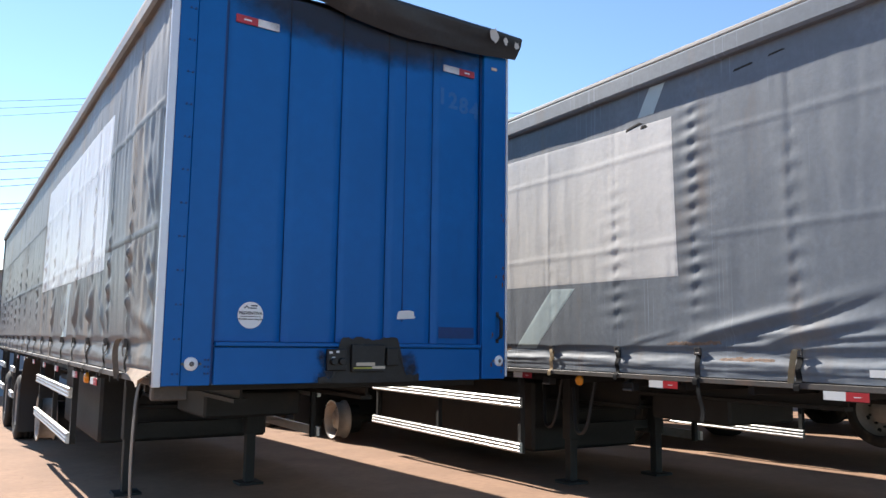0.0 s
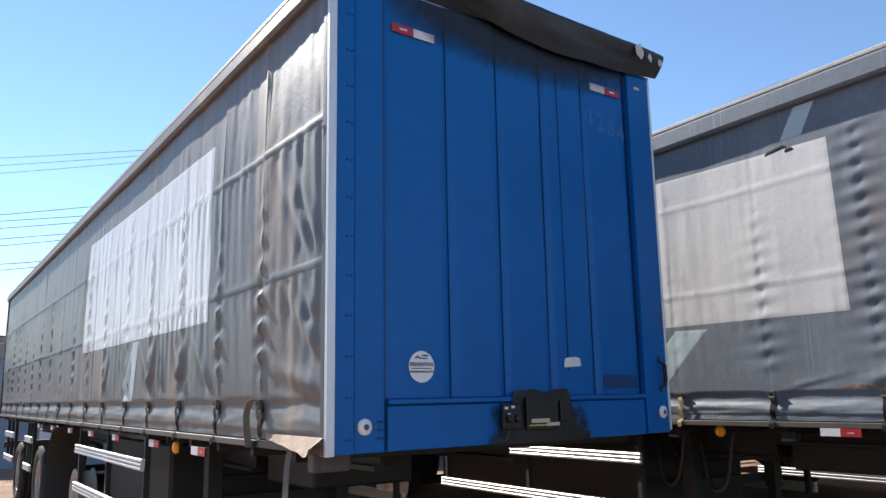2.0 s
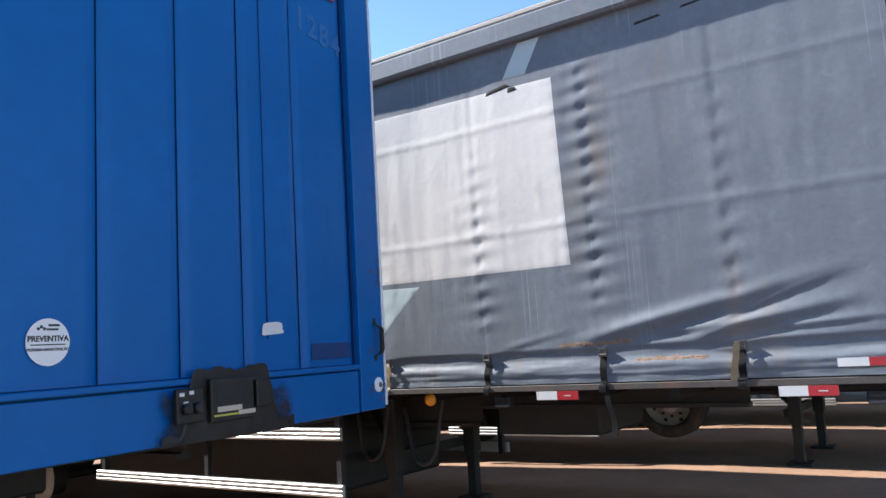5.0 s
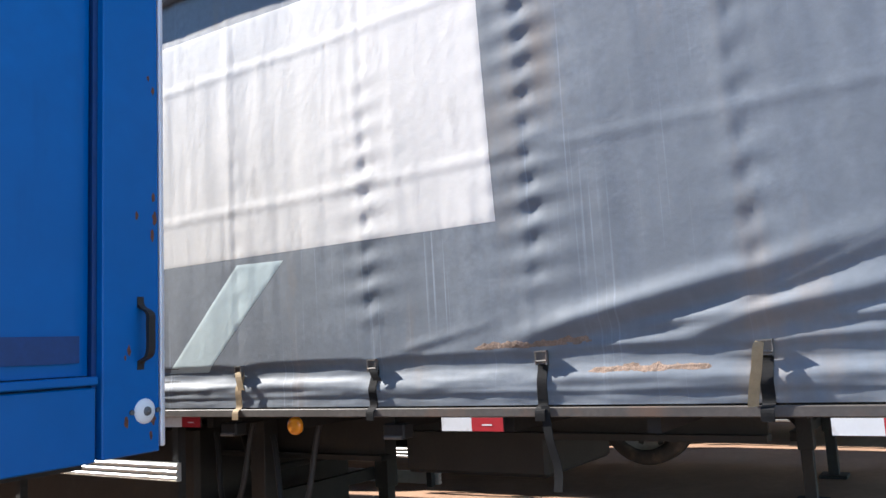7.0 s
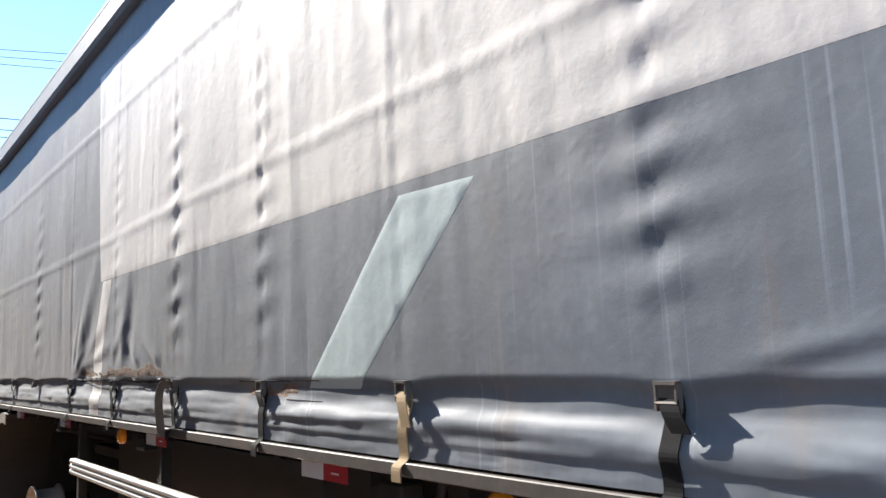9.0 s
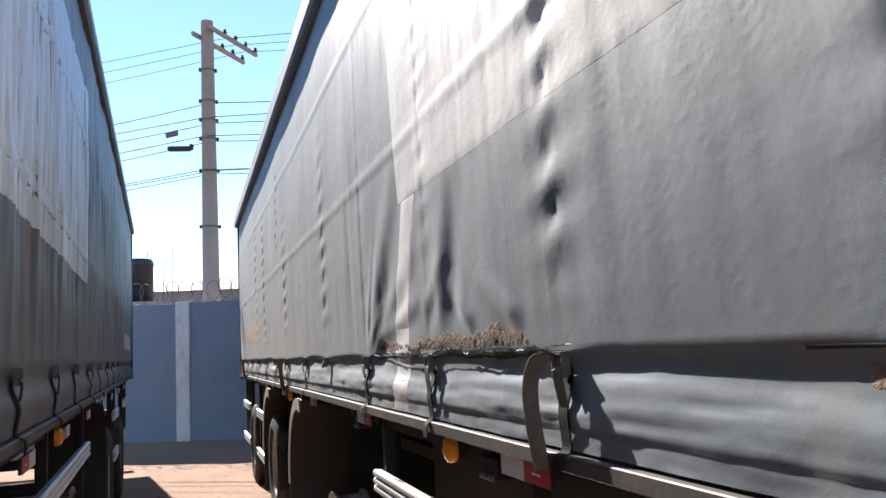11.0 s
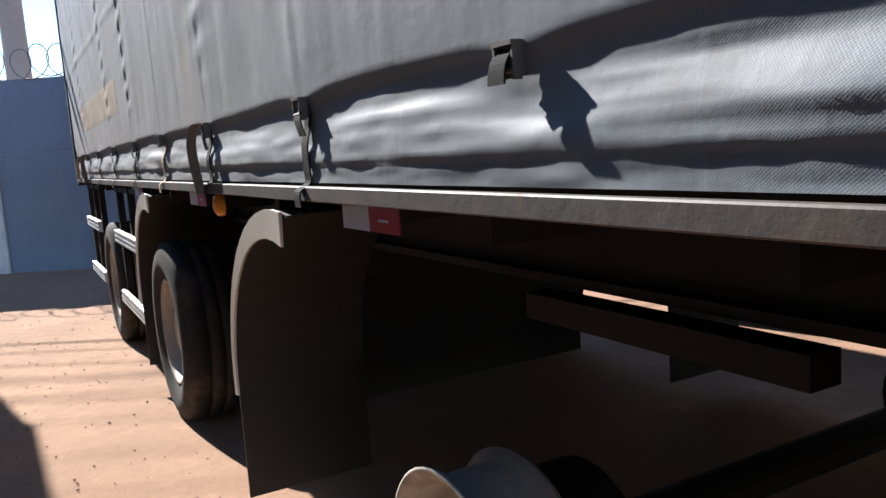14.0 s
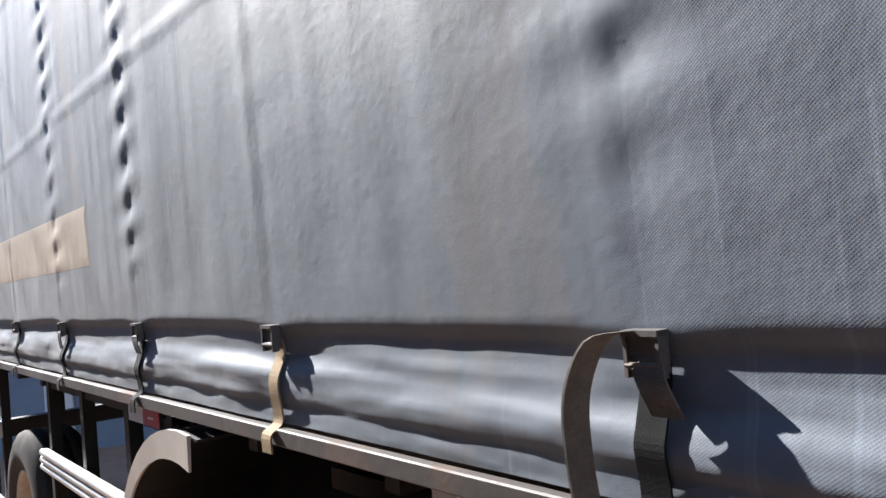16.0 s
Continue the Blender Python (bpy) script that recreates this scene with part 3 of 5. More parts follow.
def bare_rim_part(parent, x, v, z, side):
    """A wheel rim without its tyre on a lowered hub."""
    sx = -1 if side < 0 else 1
    m = Matrix.Translation((x, v, z)) @ Matrix.Rotation(math.pi / 2 * sx, 4, "Y")
    bm = lathe(bmesh.new(), [(0.255, -0.22), (0.287, -0.215), (0.290, -0.20), (0.262, -0.19), (0.255, -0.03), (0.288, -0.012), (0.291, 0.0), (0.284, 0.003), (0.272, -0.006), (0.246, -0.03), (0.240, -0.13), (0.215, -0.145), (0.14, -0.10), (0.13, -0.06), (0.001, -0.055)], m, 44)
    rim = part("bare_rim", bm, M_RIM, parent, "bare steel rim without a tyre", smooth=True)
    for k in range(8):
        a = 2 * math.pi * (k + 0.5) / 8
        bm = rod(bmesh.new(), m @ Vector((0.185 * math.cos(a), 0.185 * math.sin(a), -0.127)), m @ Vector((0.185 * math.cos(a), 0.185 * math.sin(a), -0.118)), 0.026, seg=12)
        part("hand_hole", bm, M_STEEL, rim)
    part("brake_drum", rod(bmesh.new(), m @ Vector((0, 0, -0.16)), m @ Vector((0, 0, -0.42)), 0.215, seg=28), M_STEEL, rim)


def chassis_parts(parent, length, legs_v, axles, ground_of, lift=(), leg_pairs=(0.62, 1.98), bare_z=None):
    for x in (0.75, 1.75):
        bm = bmesh.new()
        box(bm, x + 0.04, x + 0.06, 0.9, 3.0, 0.94, 1.05)
        box(bm, x + 0.041, x + 0.059, 3.0, length - 0.1, 0.80, 1.05)
        box(bm, x, x + 0.1, 3.0, length - 0.1, 0.77, 0.80)
        box(bm, x, x + 0.1, 0.9, 3.0, 0.91, 0.94)
        part("chassis_beam", bm, M_STEEL, parent)
    me = None
    v = 0.5
    while v < length:
        if me is None:
            ob = part("cross_member", box(bmesh.new(), 0.06, W - 0.06, 0, 0.05, 1.03, 1.098), M_STEEL, parent)
            me = ob.data
        else:
            ob = new("cross_member", me)
            ob.parent = parent
        ob.location.y = v
        v += 0.62
    for x in leg_pairs:
        g = ground_of(legs_v)
        bm = bmesh.new()
        box(bm, x - 0.06, x + 0.06, legs_v - 0.06, legs_v + 0.06, 0.42, 1.02)
        box(bm, x - 0.045, x + 0.045, legs_v - 0.045, legs_v + 0.045, g + 0.03, 0.5)
        box(bm, x - 0.12, x + 0.12, legs_v - 0.12, legs_v + 0.12, g, g + 0.03)
        part("landing_leg", bm, M_STEEL, parent, bevel=0.004)
        part("leg_strut", rod(bmesh.new(), (x, legs_v + 0.05, 0.62), (x + (0.25 if x < 1.3 else -0.25), legs_v + 0.5, 1.0), 0.025), M_STEEL, parent)
    part("leg_shaft", rod(bmesh.new(), (leg_pairs[0], legs_v, 0.72), (leg_pairs[1], legs_v, 0.72), 0.022), M_STEEL, parent)
    part("leg_brace", box(bmesh.new(), leg_pairs[0], leg_pairs[1], legs_v + 0.06, legs_v + 0.12, 0.48, 0.56), M_STEEL, parent)
    for v in axles:
        g = ground_of(v)
        bare = bare_z is not None and v in lift
        za = bare_z if bare else g + 0.488
        part("axle", rod(bmesh.new(), (0.3, v, za), (W - 0.3, v, za), 0.06), M_STEEL, parent)
        for x in (0.7, 1.8):
            part("leaf_spring", box(bmesh.new(), x, x + 0.1, v - 0.5, v + 0.5, 0.66, 0.74), M_STEEL, parent)
        for side, x in ((-1, 0.005), (1, W - 0.005)):
            if bare:
                bare_rim_part(parent, x - side * 0.09, v, za, side)
            else:
                wheel_part(parent, x, v, za, side)
    # air tanks, valves and a hose between the beams
    for v, x in ((4.6, 1.3), (6.0, 1.2)):
        part("air_tank", rod(bmesh.new(), (x - 0.4, v, 0.78), (x + 0.4, v, 0.78), 0.14, seg=20), M_STEEL, parent)
    part("tool_box", box(bmesh.new(), 0.85, 1.7, 2.0, 2.9, 0.70, 0.92), M_STEEL, parent, bevel=0.02)


def trailer(pose_m, length, straps, kinds, style_l, style_r, seed, label, group, mats, front, ground_of, axles, lift, guards, tapes, lamps, legs_v, detail=True, straps_r=None, mud=(), step=0.03, rail_mat=M_RAIL, v_right=0.02, v_left=0.05, bare_z=None, leg_x=(0.62, 1.98), rail_out=0.0, rail_up=0.0):
    """A curtain-side semi-trailer: front wall at y = 0, its side towards -x at x = 0."""
    root = empty("curtain_side_trailer", pose_m, label, "trailer", group)
    m_tarp = mats
    straps_r = straps if straps_r is None else straps_r
    curtain(root, -1, v_left, length - 0.03, straps, seed, style_l, m_tarp, "grey vinyl side curtain, puckered along its poles", step)
    curtain(root, 1, v_right + 0.03, length - 0.03, straps_r, seed + 40, style_r, m_tarp, "grey vinyl side curtain, puckered along its poles", step if detail else 0.08)
    # bed, rails and roof
    bm = bmesh.new()
    box(bm, 0.05, W - 0.05, v_right + 0.05, length, 1.10, 1.16)
    part("bed", bm, M_STEEL, root)
    for x0 in (-0.020, W - 0.005):
        bm = bmesh.new()
        box(bm, x0, x0 + 0.025, v_left - 0.03 if x0 < 0 else v_right, length, 1.096, 1.134)
        part("side_rail", bm, M_RAIL, root, "weathered steel side rail", bevel=0.003)
    for x0, x1, s in ((-0.05 - rail_out, 0.05, -1), (W - 0.05, W + 0.05 + rail_out, 1)):
        bm = bmesh.new()
        box(bm, x0, x1, v_left - 0.05 if s < 0 else v_right, length, ZT - 0.02, ZT + 0.09 + rail_up)
        part("roof_rail", bm, rail_mat, root, "sun-faded roof edge rail", bevel=0.02)
        bm = bmesh.new()
        box(bm, x0 + 0.012, x1 - 0.012, v_left - 0.05 if s < 0 else v_right, length, ZT + 0.094 + rail_up, ZT + 0.13 + rail_up)
        part("roof_edge", bm, M_ROOFRAIL, root, "pale roof edge strip", bevel=0.008)
    u, v = np.meshgrid(np.linspace(-0.03 - rail_out, W + 0.03 + rail_out, 20), np.linspace(v_right, length, 60), indexing="ij")
    z = ZT + 0.13 + rail_up + 0.05 * np.sin((u + 0.03) / (W + 0.06) * math.pi) + 0.01 * soft_noise(u * 1.5, v * 1.5, seed + 60)
    sheet("roof", np.stack([u, v, z], -1), M_FLAP, root, "sagging tarpaulin roof")
    # rear frame
    bm = bmesh.new()
    for x0 in (-0.02, W - 0.10):
        box(bm, x0, x0 + 0.12, length - 0.08, length + 0.02, 1.06, ZT + 0.12)
    box(bm, 0, W, length - 0.02, length + 0.02, 1.06, ZT + 0.12)
    part("rear_frame", bm, M_STEEL, root)
    bm = bmesh.new()
    box(bm, 0.1, W - 0.1, length - 0.15, length - 0.05, 0.45, 0.58)
    box(bm, 0.6, 0.68, length - 0.15, length - 0.08, 0.58, 1.06)
    box(bm, 1.9, 1.98, length - 0.15, length - 0.08, 0.58, 1.06)
    part("underride_bar", bm, M_STEEL, root)
    chassis_parts(root, length, legs_v, axles, ground_of, lift, leg_x, bare_z)
    for i, v in enumerate(straps):
        strap_part(root, -1, v, kinds[i % len(kinds)], seed * 31 + i, lambda a, b: curtain_offset(a, b, straps, seed, style_l))
    if detail:
        for i, v in enumerate(straps_r):
            strap_part(root, 1, v, "short", seed * 37 + i, lambda a, b: curtain_offset(a, b, straps_r, seed + 40, style_r))
    for side, v0, v1, zl, zh in guards:
        guard_part(root, side, v0, v1, zl, zh)
    for side, v, z, flip in tapes:
        tape_part(root, side, v, z, flip)
    for side, v, z in lamps:
        lamp_part(root, side, v, z)
    for side, v, edge in mud:
        mudguard_part(root, side, v, 0.40, r=0.655, edge=edge)
    if front:
        front(root)
    return root


# ---- front wall of the blue trailer ----
def text_part(name, body, size, m, material, parent, label=""):
    cu = bpy.data.curves.new(name, "FONT")
    cu.body, cu.size, cu.align_x, cu.align_y, cu.extrude = body, size, "CENTER", "CENTER", 0.0006
    cu.offset = 0.03 * size
    cu.resolution_u = 3
    tmp = bpy.data.objects.new(name, cu)
    scene.collection.objects.link(tmp)
    bpy.context.view_layer.update()
    me = bpy.data.meshes.new_from_object(tmp.evaluated_get(bpy.context.evaluated_depsgraph_get()))
    bpy.data.objects.remove(tmp)
    me.transform(m)
    me.materials.clear()
    me.materials.append(material)
    ob = new(name, me)
    ob.parent = parent
    return ob


def blue_front(root):
    """The blue steel front wall: posts, ribbed panels, lower beam, coupling plate, stickers and the tarpaulin that hangs over its top."""
    wall = new("front_wall")
    wall.empty_display_size = 0.1
    wall.matrix_basis = pose(0, 0, 0, 0, 0, math.degrees(math.atan(0.062)))
    wall.parent = root
    tagged(wall, "blue painted steel front wall")
    T = 3.60
    for name, x0, x1, y0, y1, z0, z1, mt, lab in (
            ("corner_trim", -0.012, 0.034, -0.012, 0.018, 1.085, T + 0.02, M_TRIM, "pale aluminium corner trim"),
            ("corner_post", -0.010, 0.034, 0.020, 0.06, 1.085, T + 0.02, M_SEAM, ""),
            ("corner_post", 0.036, 0.145, -0.002, 0.06, 1.09, T, M_BLUE, ""),
            ("corner_post", 0.149, 0.325, 0.006, 0.06, 1.09, T, M_BLUE, ""),
            ("corner_post", 2.372, 2.592, -0.004, 0.06, 1.095, T, M_BLUE, ""),
            ("corner_trim", 2.594, 2.612, -0.010, 0.06, 1.11, T, M_TRIM, "pale aluminium corner trim"),
            ("lower_beam", 0.345, 2.352, 0.0, 0.05, 1.092, 1.315, M_BLUE, ""),
            ("beam_lip", 0.345, 2.352, -0.014, 0.05, 1.322, 1.348, M_BLUE, ""),
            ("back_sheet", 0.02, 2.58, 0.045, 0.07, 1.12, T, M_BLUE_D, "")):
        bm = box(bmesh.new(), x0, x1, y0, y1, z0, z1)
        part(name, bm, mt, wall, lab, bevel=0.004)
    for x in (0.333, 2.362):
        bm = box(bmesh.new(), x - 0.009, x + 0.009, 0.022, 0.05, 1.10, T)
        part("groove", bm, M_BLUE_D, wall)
    edges = [0.345, 0.77, 1.16, 1.53, 1.916, 2.352]
    for i, (a, b) in enumerate(zip(edges, edges[1:])):
        u, z = np.meshgrid(np.linspace(a + 0.004, b - 0.004, 14), np.linspace(1.352, T, 40), indexing="ij")
        k = np.clip(np.minimum(u - a - 0.004, b - 0.004 - u) / 0.012, 0, 1)
        y = 0.034 - 0.016 * k + 0.004 * soft_noise(u * 2.2, z * 1.1, 70 + i)
        sheet("panel", np.stack([u, y, z], -1), M_BLUE, wall)
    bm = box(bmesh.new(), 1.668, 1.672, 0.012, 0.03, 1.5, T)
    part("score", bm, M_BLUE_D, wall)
    # rivets on the posts
    spots = [(x, -0.007, 1.16 + 0.2 * k) for x in (0.10, 0.128) for k in range(12)] + [(x, 0.0, 1.16 + 0.04 * k) for k in range(3) for x in (0.29, 0.31)]
    shape = None
    for p in spots:
        if shape is None:
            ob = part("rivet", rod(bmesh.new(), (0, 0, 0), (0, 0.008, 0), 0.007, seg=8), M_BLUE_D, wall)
            shape = ob.data
        else:
            ob = new("rivet", shape)
            ob.parent = wall
        ob.location = p
    # round clearance lamps
    for x, z in ((0.205, 1.217), (2.53, 1.228)):
        m = Matrix.Translation((x, 0.004, z)) @ Matrix.Rotation(math.pi / 2, 4, "X")
        bm = lathe(bmesh.new(), [(0.040, 0.0), (0.040, 0.012), (0.033, 0.016), (0.028, 0.018), (0.014, 0.022), (0.001, 0.023)], m, 28)
        lamp = part("clearance_lamp", bm, M_STICK, wall, "round white front lamp", smooth=True)
        bm = lathe(bmesh.new(), [(0.015, 0.0215), (0.013, 0.027), (0.001, 0.028)], m, 16)
        part("lamp_centre", bm, M_WIRE, lamp, smooth=True)
        for s in (-1, 1):
            part("screw", rod(bmesh.new(), (x + s * 0.052, -0.012, z), (x + s * 0.052, 0.0, z), 0.008, seg=8), M_WIRE, lamp)
    # grab handle on the post
    bm = bmesh.new()
    ribbon(bm, [(2.515, -0.006, 1.36), (2.515, -0.012, 1.385), (2.515, -0.055, 1.41), (2.515, -0.058, 1.50), (2.515, -0.055, 1.54), (2.515, -0.012, 1.565), (2.515, -0.006, 1.595)], (0.013, 0, 0), (0, 0.014, 0))
    part("grab_handle", bm, M_STEEL, wall, "black grab handle")
    # rust chips on the post by the aisle
    chip = random.Random(31)
    for x, z, r in ((2.57, 1.93, 0.012), (2.575, 1.86, 0.016), (2.565, 1.80, 0.013), (2.50, 1.86, 0.010), (2.47, 1.42, 0.012), (2.455, 1.40, 0.006), (2.46, 1.20, 0.014), (2.565, 1.20, 0.016), (2.555, 1.15, 0.010), (2.57, 2.3, 0.01), (2.55, 2.34, 0.008)):
        bm = bmesh.new()
        ring = [bm.verts.new((x + r * 0.7 * chip.uniform(0.6, 1.2) * math.cos(a), -0.0052, z + r * 1.5 * chip.uniform(0.6, 1.2) * math.sin(a))) for a in np.linspace(0, 6.28, 12)[:-1]]
        bm.faces.new(ring)
        part("rust_chip", bm, M_RUST, wall)
    # reflective plates
    for x, z, flip in ((0.385, 3.35, False), (1.99, 3.375, True)):
        for k, mt in enumerate((M_RED, M_WHITE)):
            k2 = 1 - k if flip else k
            bm = box(bmesh.new(), x + 0.145 * k2, x + 0.145 * (k2 + 1), 0.004, 0.012, z, z + 0.05)
            part("reflective_film", bm, mt, wall)
        k2 = 1 if flip else 0
        bm = box(bmesh.new(), x + 0.145 * k2 + 0.05, x + 0.145 * k2 + 0.1, 0.002, 0.0038, z + 0.02, z + 0.03)
        part("print_bar", bm, M_WHITE, wall)
    bm = box(bmesh.new(), 2.44, 2.49, -0.012, -0.004, 3.475, 3.495)
    part("small_plate", bm, M_CREAM, wall)
    # round service sticker
    face = lambda x, z, y=0.010: Matrix.Translation((x, y, z)) @ Matrix.Rotation(math.pi / 2, 4, "X")
    bm = lathe(bmesh.new(), [(0.082, 0.0), (0.082, 0.002), (0.001, 0.0021)], face(0.562, 1.512, 0.012), 48)
    stick = part("service_sticker", bm, M_STICK, wall, "round white service sticker with black print")
    text_part("lettering", "PREVENTIVA", 0.0272, face(0.562, 1.523, 0.0092), M_BLACK, stick)
    text_part("lettering", "PRÓXIMA MANUTENÇÃO", 0.0135, face(0.562, 1.486, 0.0092), M_BLACK, stick)
    bm = bmesh.new()
    box(bm, 0.497, 0.627, 0.0088, 0.0096, 1.501, 1.505)
    part("print_bar", bm, M_BLACK, stick)
    bm = bmesh.new()
    box(bm, 0.562, 0.605, 0.0088, 0.0096, 1.566, 1.574)
    box(bm, 0.555, 0.600, 0.0088, 0.0096, 1.552, 1.559)
    for k in range(3):
        rod(bm, (0.525 + 0.011 * k, 0.0096, 1.558 + 0.007 * (k % 2)), (0.525 + 0.011 * k, 0.0088, 1.558 + 0.007 * (k % 2)), 0.006, seg=8)
    part("emblem", bm, M_TANK, stick, "small dark emblem bars")
    # torn remains of a sticker, as an uneven polygon
    rng = random.Random(4)
    bm = bmesh.new()
    ring = []
    for k in range(26):
        a = 2 * math.pi * k / 26
        r = 1 + rng.uniform(-0.22, 0.12)
        px = max(-0.075, min(0.09, 0.085 * r * math.cos(a)))
        pz = max(-0.028, min(0.03, 0.042 * r * math.sin(a)))
        ring.append(bm.verts.new((1.70 + px, 0.0115, 1.548 + pz + 0.006 * math.cos(a))))
    bm.faces.new(ring)
    part("sticker_remains", bm, M_WHITE, wall, "torn remains of a pale sticker")
    for k, ch in enumerate("1284"):
        text_part("ghost_number", ch, 0.17, face(1.99 + 0.1 * k, 3.18 - 0.02 * k, 0.0165), M_GHOST, wall)
    bm = box(bmesh.new(), 1.98, 2.30, 0.0085, 0.0095, 1.39, 1.47)
    part("paint_patch", bm, M_BLUE_D, wall, "darker blue touched-up patch")
    # coupling plate with connectors, black with grease
    u, z = np.meshgrid(np.linspace(1.02, 1.80, 60), np.linspace(1.075, 1.36, 18), indexing="ij")
    edge = 0.5 + 0.5 * soft_noise(u * 9, z * 9, 88)
    y = -0.016 - 0.012 * edge * np.exp(-((u - 1.40) / 0.34) ** 4)
    core = np.clip((0.30 - np.abs(u - 1.40)) / 0.09, 0, 1)
    lim = 1.125 + 0.255 * core * core * (3 - 2 * core) + 0.03 * soft_noise(u * 16, z * 0, 89)
    zz = 1.088 + (z - 1.075) / 0.285 * (lim - 1.088)
    sheet("grease_stain", np.stack([u, y, zz], -1), M_GREASE, wall, "black greasy coupling recess")
    u, z = np.meshgrid(np.linspace(0.6, 2.2, 50), np.linspace(1.093, 1.56, 24), indexing="ij")
    sheet("grease_smear", np.stack([u, np.where(z < 1.36, -0.0175, 0.0045), z], -1), M_SOOT, wall, "soft black grease smear")
    # sheet that paints the tarpaulin's shade, with some soot, on the panels
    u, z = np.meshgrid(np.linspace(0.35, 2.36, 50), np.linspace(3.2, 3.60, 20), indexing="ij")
    sheet("soot_shade", np.stack([u, 0.0 * u + 0.0035, z], -1), M_SOOT_SHADE, wall, "soot with painted shade below the tarpaulin")
    bm = bmesh.new()
    for x0, x1, z0, z1 in ((1.07, 1.21, 1.17, 1.31), (1.25, 1.50, 1.16, 1.34), (1.52, 1.61, 1.20, 1.32)):
        box(bm, x0, x1, -0.050, -0.02, z0, z1)
    for x in (1.11, 1.17):
        rod(bm, (x, -0.075, 1.23), (x, -0.045, 1.23), 0.024, seg=14)
    part("connector_box", bm, M_GREASE, wall, "greasy black air and power connectors", bevel=0.006)
    bm = bmesh.new()
    box(bm, 1.28, 1.42, -0.0545, -0.0505, 1.200, 1.222)
    box(bm, 1.40, 1.50, -0.0545, -0.0505, 1.180, 1.198)
    part("label_plate", bm, M_CREAM, wall, "dirty label plates")
    bm = bmesh.new()
    box(bm, 1.26, 1.40, -0.0545, -0.0505, 1.182, 1.190)
    part("label_plate", bm, M_YEL, wall, "yellow warning strip")
    bm = bmesh.new()
    for x, z in ((1.08, 1.28), (1.10, 1.245), (1.13, 1.285)):
        box(bm, x, x + 0.022, -0.0545, -0.0505, z, z + 0.014)
    part("label_plate", bm, M_WHITE, wall)
    # tarpaulin that hangs over the top edge
    s, t = np.meshgrid(np.linspace(-0.07, 2.655, 60), np.linspace(0, 1, 22), indexing="ij")
    low = np.interp(s, [-0.07, 0.4, 0.8, 1.2, 1.62, 2.1, 2.69], [3.75, 3.72, 3.655, 3.565, 3.525, 3.54, 3.60]) + 0.012 * soft_noise(s * 3, s * 0, 91)
    top = 3.76 - 0.02 * s / 2.6
    y = np.where(t < 0.3, 0.25 - t / 0.3 * 0.38, -0.13 + 0.09 * ((t - 0.3) / 0.7) ** 1.3) + 0.012 * soft_noise(s * 2.5, t * 3, 92)
    z = np.where(t < 0.3, top + 0.01, top - (top - low) * ((t - 0.3) / 0.7))
    sheet("roof_tarpaulin", np.stack([s, y, z], -1), M_FLAP, wall, "black tarpaulin sagging over the top edge")
    for x, z, r in ((2.36, 3.69, 0.05), (2.47, 3.675, 0.025), (2.58, 3.66, 0.028)):
        bm = bmesh.new()
        ring = [bm.verts.new((x + r * rng.uniform(0.6, 1.1) * math.cos(a), -0.142, z + r * 1.3 * rng.uniform(0.6, 1.1) * math.sin(a))) for a in np.linspace(0, 6.28, 15)[:-1]]
        bm.faces.new(ring)
        part("peeling_patch", bm, M_ROOFRAIL, wall, "pale worn patch in the tarpaulin")


# ---- the trailers ----
Y0A, Y0B = 4.70, 2.49


def fold(v0, z0, v1, z1, amp, wide, sharp=1.0):
    """A crease in a curtain from one point to another: a ridge with a hollow under it."""
    dv, dz = v1 - v0, z1 - z0
    ln = math.hypot(dv, dz)

    def f(v, z):
        s = ((v - v0) * dv + (z - z0) * dz) / ln / ln
        n = ((z - z0) * dv - (v - v0) * dz) / ln * (1 if dv > 0 else -1)
        return amp * np.clip(s * 5, 0, 1) * np.clip((1 - s) * 1.5, 0, 1) * (np.exp(-(n / wide) ** 2) - 0.8 * np.exp(-((n + 1.7 * wide) / wide) ** 2))
    return f


STYLE_A = {"pucker": 0.034, "period": 0.18, "wide": 0.06, "tall": 0.5, "seams": (2.03, 2.78), "gather": 0.010, "wrinkle": 0.0065, "pleat": 13, "rib": 0.005, "fine": 1.4,
           "strong": (0.8, 1.0, 0.9, 0.8, 0.7, 0.9, 0.8, 0.9, 0.7, 0.9, 0.8, 0.9, 0.8, 0.7, 0.9, 0.8),
           "folds": (fold(0.15, 2.06, 0.62, 2.68, 0.016, 0.045), fold(0.05, 2.05, 0.42, 2.72, 0.012, 0.035), fold(0.06, 1.55, 0.55, 2.0, 0.020, 0.05), fold(0.12, 1.75, 0.32, 2.0, 0.015, 0.035), fold(0.03, 1.4, 0.75, 1.55, 0.016, 0.05),
                     fold(1.75, 1.42, 2.2, 1.85, 0.022, 0.05), fold(2.6, 1.42, 2.35, 1.85, 0.022, 0.05), fold(2.45, 1.42, 2.7, 1.9, 0.018, 0.04), fold(3.45, 1.42, 3.2, 1.95, 0.02, 0.045), fold(3.35, 1.42, 3.75, 1.9, 0.018, 0.045), fold(3.0, 1.42, 3.05, 1.9, 0.016, 0.04),
                     fold(4.3, 1.42, 4.05, 1.8, 0.016, 0.04), fold(4.2, 1.42, 4.6, 1.85, 0.016, 0.04), fold(5.3, 1.42, 5.0, 1.85, 0.015, 0.04))}
STYLE_AR = {"pucker": 0.012, "period": 0.35, "wide": 0.06, "seams": (2.03, 2.78), "gather": 0.010, "wrinkle": 0.016, "pleat": 9}
